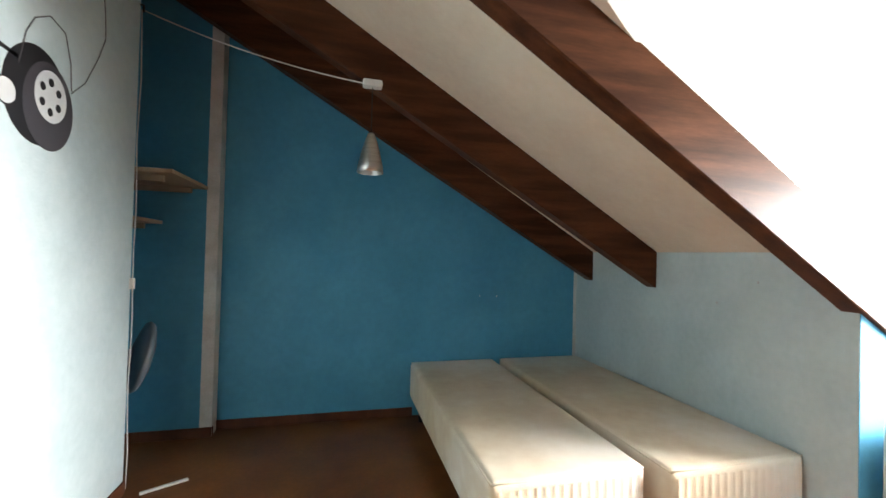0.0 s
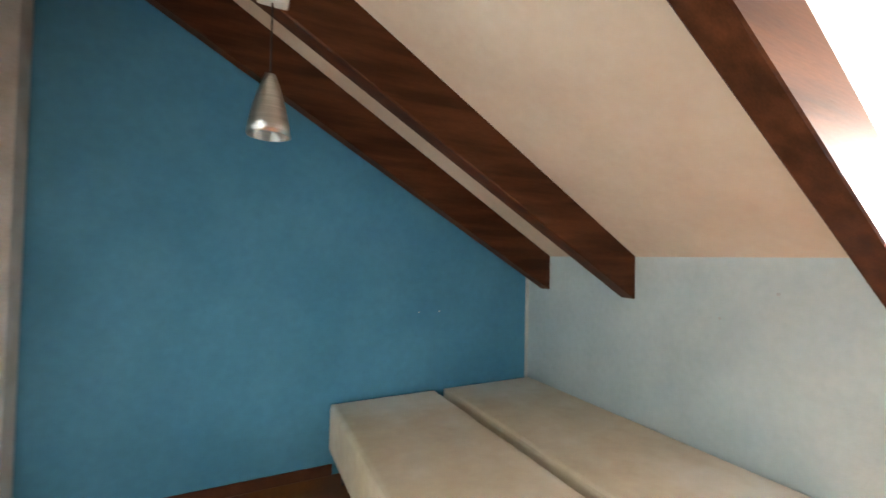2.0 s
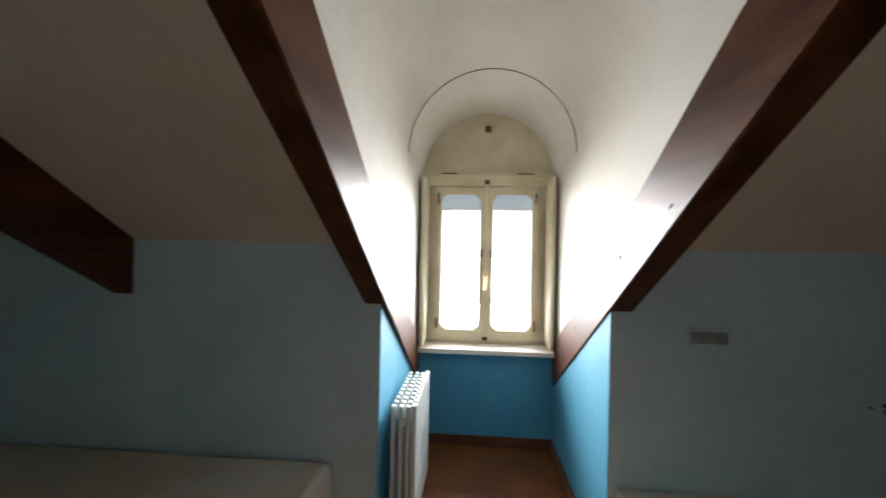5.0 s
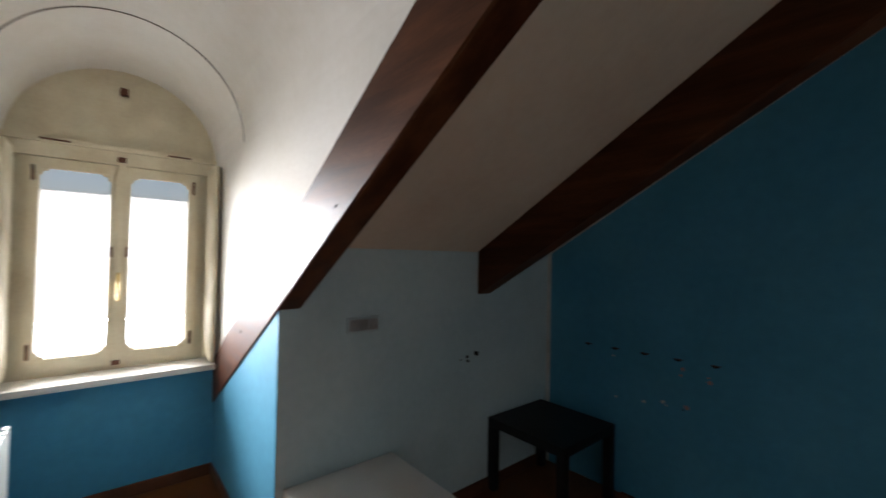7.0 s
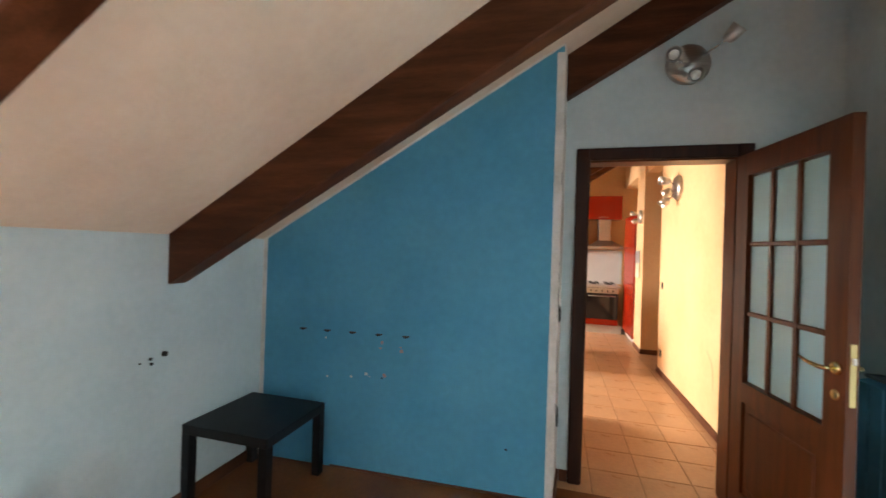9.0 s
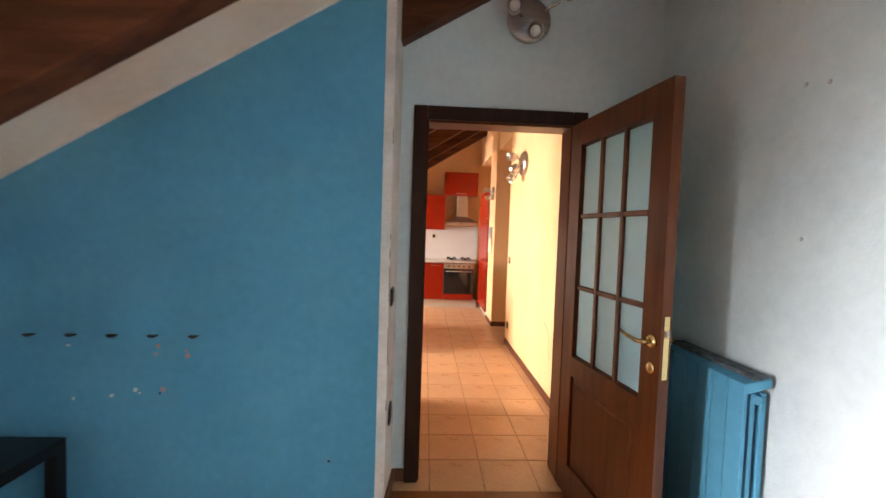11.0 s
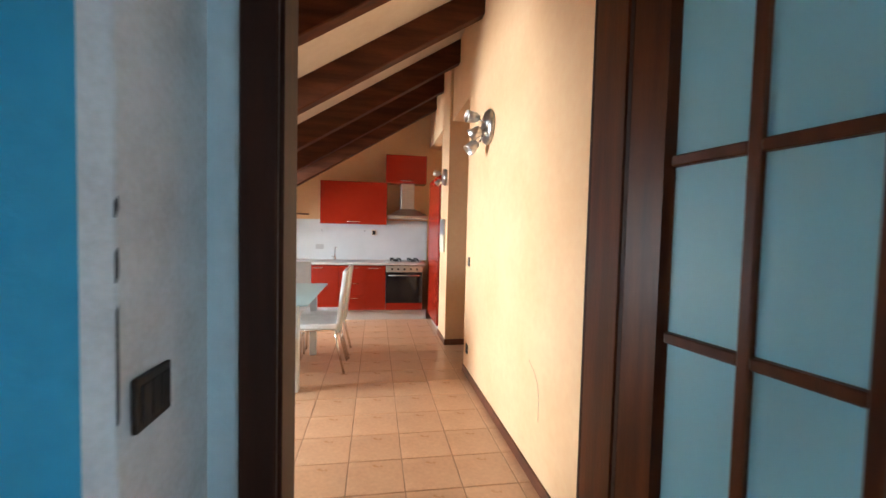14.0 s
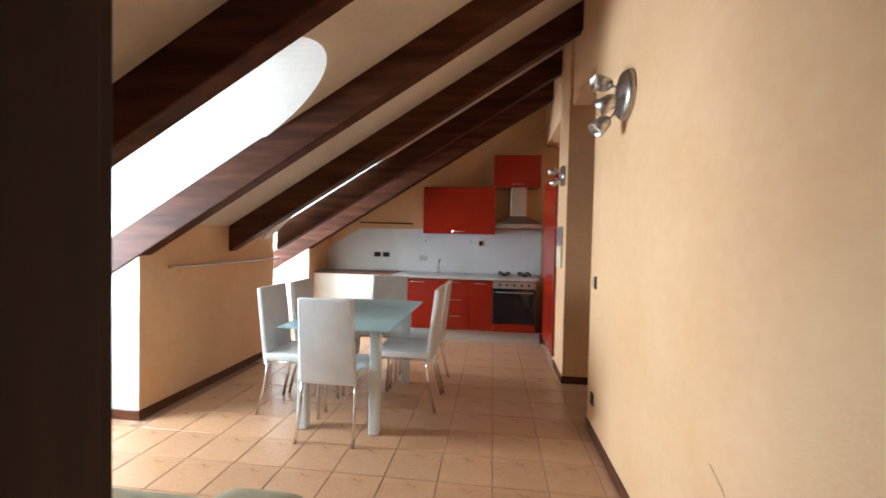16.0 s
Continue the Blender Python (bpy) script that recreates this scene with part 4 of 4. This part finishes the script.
def column_radiator(name, label, material, columns, pitch, depth, height, flat=False):
    """Columns run along +x, front to -y; origin at the floor."""
    r = thing(name, label, "radiator")
    for i in range(columns):
        x = (i + 0.5) * pitch
        w = pitch * (0.47 if flat else 0.36)
        col = new("column")
        col.parent = r
        bm = bmesh.new()
        if flat:
            prism(bm, [(x - w, -depth, 0.12), (x - w, -depth, height - 0.025), (x - w * 0.6, -0.012, height), (x - w * 0.6, -0.012, height - 0.03), (x - w, -depth + 0.016, height - 0.06), (x - w, -depth + 0.016, 0.12)], (2 * w, 0, 0))
        else:
            box(bm, (x - w, -depth, 0.12), (x + w, -depth + 0.02, height))
        bevelled(bm, 0.004, 2)
        part("front_plate", bm, material, col)
        for k in ((0.45, 0.85) if flat else (0.33, 0.6, 0.9)):
            y = -depth * (1 - k)
            part("fin", rbox((x - w * 0.75, y - 0.012, 0.13), (x + w * 0.75, y + 0.008, height - (0.06 if flat else 0.008)), 0.006, 2), material, col)
    if flat:
        bm = rbox((0.0, -depth + 0.03, height - 0.012), (columns * pitch, -0.004, height + 0.004), 0.003, 1)
        part("top_grille", bm, DARKTOP, r, "mottled dark grey top grille")
    for z in (0.16, height - 0.08):
        bm = bmesh.new()
        tube(bm, [(0.0, -depth / 2, z), (columns * pitch, -depth / 2, z)], 0.016, 10)
        part("header_pipe", bm, material, r)
    bm = bmesh.new()
    tube(bm, [(-0.03, -depth / 2, 0.0), (-0.03, -depth / 2, 0.15), (0.0, -depth / 2, 0.16)], 0.009, 8)
    part("valve_pipe", bm, material, r)
    return r


column_radiator("radiator", "white enamelled column radiator in the blue window niche", RADW, 10, 0.055, 0.12, 0.69).matrix_world = pose(1.93, 2.648, 0)
column_radiator("radiator", "blue painted aluminium radiator behind the open door", BLUE, 6, 0.08, 0.1, 0.885, True).matrix_world = pose(-1.385, -0.09, 0, 0, 0, 90)
spot_lamp("steel ceiling-style wall lamp with three spots above the doorway", (-0.665, -0.42, 2.46), 0, [(-0.16, 0.09, (-0.5, 0.5, 0.55)), (0.085, 0.02, (0.15, 1, -0.2)), (-0.01, -0.085, (0.1, 1, -0.25))], 1.1)
plate("light_switch", "black light switch on the white wall edge", "switch", "x-", (-0.006, -0.235, 1.035), 0.1, 0.082, DARKG, 3, BLACK)
plate("wall_socket", "black wall socket low on the white wall edge", "socket", "x-", (-0.009, -0.255, 0.45), 0.1, 0.082, DARKG, 1)
plate("wall_socket", "three-part pale grey socket plate on the knee wall", "socket", "x-", (1.87, 1.33, 1.056), 0.17, 0.075, PALE, 3, ALU)
knob = thing("wall_hardware", "small dark screws and loose fittings on the knee wall", "screws", "", (1.87, 0.588, 0.82))
for dy, dz, r in ((0, 0, 0.014), (0.07, -0.01, 0.008), (0.065, -0.035, 0.008), (0.12, -0.02, 0.005)):
    bm = bmesh.new()
    lathe(bm, (0, dy, dz), (-1, 0, 0), [(0, 0), (r, 0), (r * 0.9, r), (0, r * 1.2)], 12)
    part("screw", bm, DARKG, knob)
for i, x in enumerate((1.555, 1.383, 1.213, 1.04, 0.866)):
    h = thing("coat_hook", "small dark half-round hook in a row on the blue wall", "hook", "wall hooks", (x, yb(x), 0.852))
    bm = bmesh.new()
    n = 10
    prism(bm, [(0.02 * math.cos(math.pi * k / n), 0, -0.012 * math.sin(math.pi * k / n)) for k in range(n + 1)], (0, 0.018, 0))
    part("hook", bm, DARKG, h)
for x, z, y in ((1.075, 1.0, 4.82), (0.915, 1.0, 4.82)):
    nl = thing("nail", "small white nail head on the blue gable wall", "nail", "nails", (x, y, z))
    bm = bmesh.new()
    lathe(bm, (0, 0, 0), (0, -1, 0), [(0, 0), (0.005, 0), (0.004, 0.006), (0, 0.006)], 10)
    part("head", bm, WHITEP, nl)
for y, z, x in ((3.36, 1.115, 1.87), (3.12, 1.25, 1.87), (0.44, 1.37, -1.4), (0.42, 1.88, -1.4), (0.5, 1.86, -1.4)):
    s = 1 if x < 0 else -1
    nl = thing("wall_plug", "small grey plastic plug set flush in the painted wall", "wall plug", "wall plugs", (x, y, z))
    bm = bmesh.new()
    lathe(bm, (0, 0, 0), (s, 0, 0), [(0.003, 0.0), (0.007, 0.0), (0.006, 0.003), (0.003, 0.003)], 10)
    part("plug", bm, ALU, nl)

scratch = thing("wall_scratch", "thin grey scratch low on the cream wall", "scratch", "", (-1.184, -1.45, 0.42))
bm = bmesh.new()
tube(bm, [(0, -0.16, 0.2), (0, -0.09, 0.165), (0, -0.03, 0.11), (0, -0.01, 0.03), (0, -0.012, -0.08)], 0.0012, 4)
part("line", bm, mat("scratch_grey", (0.36, 0.26, 0.18), 0.9), scratch)
edge = thing("edge_chips", "dark chipped slivers along the bare white wall edge", "paint chips", "", (-0.003, -0.1655, 0))
for z0, z1, w in ((1.31, 1.34, 0.004), (1.22, 1.27, 0.003), (1.02, 1.19, 0.0016), (0.72, 0.9, 0.0014), (0.5, 0.56, 0.002), (1.75, 1.83, 0.0015)):
    bm = bmesh.new()
    prism(bm, [(0, w, z0), (0, -w * 0.6, z0 + 0.01), (0, -w, (z0 + z1) / 2), (0, -w * 0.5, z1), (0, w, z1 - 0.01)], (0.0025, 0, 0))
    part("chip", bm, DARKG, edge)

# hairline crack on the vault, and the seams above the rafters
crack = thing("plaster_crack", "thin dark arc-shaped crack in the dormer vault plaster", "crack", "", (2.4, 2.2, SPRING))
bm = bmesh.new()
tube(bm, [(0.0, 0.4635 * math.cos(a), 0.4635 * math.sin(a)) for a in (math.pi * k / 30 for k in range(31))], 0.003, 5)
part("crack_line", bm, mat("crack_dark", (0.12, 0.1, 0.08), 0.9), crack)
for y, s in ((2.682, -1), (1.714, 1)):
    sm = thing("rafter_seam", "thin dark gap between rafter and plaster", "seam", "rafter seams", (0, y + s * 0.002, 0))
    bm = bmesh.new()
    tube(bm, [(1.05 + 0.19 * k, 0, BED.zc(1.05 + 0.19 * k) + 0.022 + 0.002 * math.sin(k * 3)) for k in range(11)], 0.0022, 5)
    part("seam_line", bm, DARKG, sm)

# pendant lamp with its swagged cord
lampx, lampy = -0.13, 3.79
pend = thing("pendant_lamp", "brushed steel cone pendant lamp hanging from the second rafter", "pendant lamp", "", (lampx, lampy, 1.81))
bm = bmesh.new()
lathe(bm, (0, 0, 0), (0, 0, 1), [(0.07, 0.0), (0.075, 0.0), (0.07, 0.04), (0.055, 0.11), (0.035, 0.18), (0.018, 0.225), (0.0, 0.232), (0.0, 0.226), (0.015, 0.22), (0.05, 0.11), (0.07, 0.0)], 28)
part("shade", bm, STEEL, pend, "brushed steel cone shade")
bm = bmesh.new()
lathe(bm, (0, 0, 0.03), (0, 0, 1), [(0, 0), (0.025, 0.01), (0.03, 0.04), (0.012, 0.09), (0, 0.1)], 16)
part("bulb", bm, WHITEP, pend)
bm = bmesh.new()
tube(bm, [(0, 0, 0.225), (0.0, 0, 0.5)], 0.003, 6)
part("cord", bm, DARKG, pend)
part("ceiling_box", rbox((-0.055, -0.03, 0.49), (0.055, 0.03, 0.53), 0.012, 3), WHITEP, pend)
cord = thing("lamp_cord", "white lamp cord with a switch hanging down the wall corner", "cord", "", (-1.392, 4.047, 0))
bm = bmesh.new()
tube(bm, [(0.004 * math.sin(k * 1.7), 0.003 * math.cos(k), 0.02 + 2.66 * k / 14) for k in range(15)], 0.003, 6)
part("hanging_cord", bm, WHITEP, cord)
bm = bmesh.new()
a, b = Vector((0, 0, 2.68)), Vector((lampx - 0.05 + 1.392, lampy - 4.047, 2.32))
tube(bm, [a.lerp(b, k / 10) - Vector((0, 0, 0.16 * (k / 10) * (1 - k / 10))) for k in range(11)], 0.0035, 6)
part("swagged_cord", bm, WHITEP, cord)
part("cord_switch", rbox((-0.012, -0.022, 1.12), (0.012, 0.004, 1.18), 0.004), WHITEP, cord, "white cord switch")
bm = bmesh.new()
tube(bm, [(-0.008, -0.012, 2.7), (0.01, -0.012, 2.7), (0.01, -0.012, 2.66)], 0.005, 6)
part("wall_hook", bm, DARKG, cord)

# alcove
for z, x1, lab in ((1.79, -1.22, "unpainted wooden shelf board in the blue alcove"), (1.53, -1.5, "narrow wooden shelf board in the blue alcove")):
    sh = thing("wall_shelf", lab, "shelf", "alcove shelves", (-1.68, 4.37, z))
    part("board", rbox((0.002, -0.315, -0.012), (x1 + 1.68, 0.325, 0.012), 0.002, 1), mat("shelf_wood", (0.3, 0.22, 0.14), 0.6), sh)
    for yy in (-0.22, 0.24):
        part("bracket", rbox((0.002, yy, -0.05), (x1 + 1.6, yy + 0.025, -0.0125), 0.002, 1), mat("shelf_batten", (0.24, 0.2, 0.14), 0.6), sh)
fan = thing("wall_fan", "grey round-caged wall fan switched off in the blue alcove", "fan", "", (-1.71, 4.3, 0.69))
bm = bmesh.new()
tube(bm, [(0.0, 0, 0), (0.16, 0, 0)], 0.02, 10)
part("arm", bm, GREYP, fan)
bm = bmesh.new()
lathe(bm, (0.14, 0, 0), (0.84, 0.48, -0.25), [(0, 0), (0.05, 0.0), (0.05, 0.08), (0, 0.09)], 20)
part("motor_housing", bm, GREYP, fan)
bm = bmesh.new()
dirv = Vector((0.84, 0.48, -0.25)).normalized()
lathe(bm, Vector((0.21, 0.01, 0)), dirv, [(0.03, 0.0), (0.12, 0.012), (0.205, 0.035), (0.215, 0.05), (0.205, 0.065), (0.12, 0.09), (0.05, 0.1), (0.0, 0.102)], 36)
part("cage", bm, GREYP, fan, "grey wire cage")
for k in range(48):
    if k % 2:
        continue
    a = math.pi * k / 24
    u = dirv.orthogonal().normalized()
    w = dirv.cross(u)
    rad = u * math.cos(a) + w * math.sin(a)
    bm = bmesh.new()
    c0 = Vector((0.21, 0.01, 0))
    tube(bm, [c0 + dirv * 0.106 + rad * 0.03, c0 + dirv * 0.095 + rad * 0.12, c0 + dirv * 0.068 + rad * 0.207], 0.0016, 4)
    part("cage_wire", bm, GREYP, fan)
lath = thing("wooden_lath", "short white-painted lath lying on the floor", "lath", "", (-1.205, 4.06, 0.001))
lath.rotation_euler = (0, 0, math.atan2(0.104, 0.19))
part("strip", rbox((-0.115, -0.011, 0), (0.115, 0.011, 0.012), 0.002, 1), WHITEP, lath)

chips = thing("paint_chips", "small pale and pinkish chips in the blue paint below the hooks", "paint chips", "", (0, 0, 0))
crng = random.Random(7)
CHIPW, CHIPR = mat("bare_filler", (0.5, 0.5, 0.47), 0.8), mat("old_pink_paint", (0.4, 0.22, 0.2), 0.8)
for x, z, r, m in ((1.02, 0.8, 0.013, CHIPR), (1.03, 0.765, 0.009, CHIPR), (0.895, 0.758, 0.013, CHIPR), (0.9, 0.78, 0.006, CHIPR), (1.0, 0.6, 0.013, CHIPR), (1.015, 0.585, 0.007, DARKG), (1.118, 0.6, 0.012, CHIPW), (1.22, 0.572, 0.01, CHIPW), (1.4, 0.8, 0.008, CHIPW), (1.1, 0.585, 0.006, CHIPW), (1.38, 0.56, 0.007, CHIPW), (0.26, 0.26, 0.008, DARKG)):
    bm = bmesh.new()
    prism(bm, [(x + r * crng.uniform(0.6, 1.2) * math.cos(k * 0.785), yb(x) - 0.001, z + r * crng.uniform(0.6, 1.2) * math.sin(k * 0.785)) for k in range(8)], (0, 0.0016, 0))
    part("chip", bm, m, chips)

# wheel painted on the west wall
INK = mat("black_wall_paint", (0.012, 0.012, 0.014), 0.55)
INKG = mat("dark_grey_wall_paint", (0.055, 0.052, 0.06), 0.55)
INKW = mat("light_wall_paint", (0.62, 0.64, 0.64), 0.55)
mural = thing("wall_mural", "black off-road wheel with a light hub painted on the wall", "mural", "", (-1.4, 3.33, 1.92))


def ellipse(name, cy, cz, ry, rz, t, material, cut=None, n=36):
    bm = bmesh.new()
    prism(bm, [(0.0, cy + ry * math.cos(2 * math.pi * k / n), max(cz + rz * math.sin(2 * math.pi * k / n), cut if cut else -9)) for k in range(n)], (t, 0, 0))
    part(name, bm, material, mural)


ellipse("tread", -0.04, -0.01, 0.17, 0.185, 0.001, INK)
ellipse("tyre_wall", 0.024, -0.032, 0.14, 0.17, 0.0018, INKG)
ellipse("hub", 0.03, 0.01, 0.09, 0.1, 0.0026, INKW)
for k in range(6):
    a = math.pi / 6 + k * math.pi / 3
    ellipse("hub_hole", 0.026 + 0.052 * math.cos(a), 0.008 + 0.058 * math.sin(a), 0.016, 0.017, 0.0032, INK, n=8)
ellipse("lamp_outline", -0.19, -0.045, 0.05, 0.05, 0.0012, INK)
ellipse("lamp_disc", -0.19, -0.045, 0.043, 0.043, 0.002, INKW)
for line in ([(-0.14, 0.07), (-0.11, 0.2), (-0.07, 0.27), (0.01, 0.32), (0.1, 0.3), (0.14, 0.19), (0.15, 0.08)], [(0.15, 0.07), (0.24, 0.15), (0.33, 0.3), (0.385, 0.42), (0.38, 0.5), (0.36, 0.62), (0.34, 0.8)]):
    pts = [Vector((0.001, a, b)) for a, b in line]
    bm = bmesh.new()
    tube(bm, pts, 0.0025, 5)
    part("painted_line", bm, INKG, mural)
bm = bmesh.new()
prism(bm, [(0, -0.5, 0.13), (0, -0.14, 0.1), (0, -0.14, 0.085), (0, -0.5, 0.112)], (0.001, 0, 0))
part("painted_bar", bm, INK, mural)

# window fittings of the bedroom dormer
bw = bpy.data.objects["window_dormer"]
fx = lambda x, y, z: (x - END, y - 2.2, z - 0.66)
for s in (-1, 1):
    bm = rbox(fx(2.93, 2.2 + s * 0.435, 0.72), fx(3.17, 2.2 + s * 0.46, 1.9), 0.004, 1)
    part("shutter", bm, CREAMW, bw, "cream inside shutter folded against the reveal")
    bm = rbox(fx(2.96, 2.2 + s * 0.428, 0.78), fx(3.14, 2.2 + s * 0.434, 1.84), 0.003, 1)
    part("shutter_panel", bm, CREAMW, bw)
    for z in (0.84, 1.78):
        bm = bmesh.new()
        tube(bm, [fx(3.175, 2.2 + s * 0.362, z - 0.04), fx(3.175, 2.2 + s * 0.362, z + 0.04)], 0.007, 8)
        part("hinge", bm, SKIRT, bw)
    bm = rbox(fx(3.135, 2.2 + s * 0.28 - 0.06, 1.955), fx(3.15, 2.2 + s * 0.28 + 0.06, 1.963), 0.002, 1)
    part("transom_bolt", bm, SKIRT, bw)
for nm, z, h in (("top_catch", 1.9, 0.03), ("bottom_catch", 0.735, 0.025), ("lunette_catch", 2.3, 0.04)):
    x = 3.15 if nm == "top_catch" else 3.165
    part(nm, rbox(fx(x, 2.2 - 0.02, z - h / 2), fx(x + 0.035, 2.2 + 0.02, z + h / 2), 0.004), SKIRT, bw, "brown window catch")
bm = bmesh.new()
tube(bm, [fx(3.18, 2.2, 1.25), fx(3.15, 2.2, 1.24), fx(3.145, 2.2, 1.18), fx(3.15, 2.2, 1.1), fx(3.18, 2.2, 1.09)], 0.009, 10)
part("window_handle", bm, BRASS, bw, "brass pull handle")
part("espagnolette", rbox(fx(3.168, 2.18, 0.75), fx(3.181, 2.215, 1.88), 0.003, 1), CREAMW, bw)
for yy in (2.165, 2.235):
    part("latch", rbox(fx(3.16, yy - 0.006, 1.34), fx(3.18, yy + 0.006, 1.4), 0.002, 1), SKIRT, bw)


def net_curtain(name, y0, y1, z0, z1, x):
    bm = bmesh.new()
    n = 40
    rows = []
    for z in (z0, (z0 + z1) / 2, z1):
        rows.append([bm.verts.new((x + 0.006 * math.sin(k * 1.35) + 0.003 * math.sin(k * 0.6 + z * 5), y0 + (y1 - y0) * k / n, z + (0.008 * math.sin(k * 0.9) if z == z0 else 0))) for k in range(n + 1)])
    for a, b in zip(rows, rows[1:]):
        for k in range(n):
            f = bm.faces.new((a[k], a[k + 1], b[k + 1], b[k]))
            f.smooth = True
    c = thing(name, "sheer white net half-curtain hanging behind the window pane", "curtain", "net curtains")
    ob = part("cloth", bm, CURTAIN, c)
    bm = bmesh.new()
    tube(bm, [(x, y0, z1), (x, y1, z1)], 0.003, 6)
    part("curtain_wire", bm, WHITEP, c)


for d, zt, dx, dy in ((BED.dormers[0], 1.7, 0, 0), (KIT.dormers[0], 1.63, 0.015, -0.13), (KIT.dormers[1], 1.63, 0.015, -0.13)):
    c, r = (d[0] + d[1]) / 2 + dy, (d[1] - d[0]) / 2
    net_curtain("net_curtain", c - r + 0.11, c - 0.02, 0.73, zt, END + 0.035 + dx)
    net_curtain("net_curtain", c + 0.02, c + r - 0.11, 0.73, zt, END + 0.035 + dx)

# the plan above is drawn a little small: the whole place is set to true size
sized = set()
for ob in bpy.data.objects:
    if ob is cam:
        continue
    ob.location *= SCALE
    if ob.type == "MESH" and ob.data not in sized:
        sized.add(ob.data)
        ob.data.transform(Matrix.Scale(SCALE, 4))
    if ob.type == "LIGHT" and ob.data.type == "AREA":
        ob.data.size *= SCALE
        ob.data.size_y *= SCALE
        ob.data.energy *= SCALE * SCALE
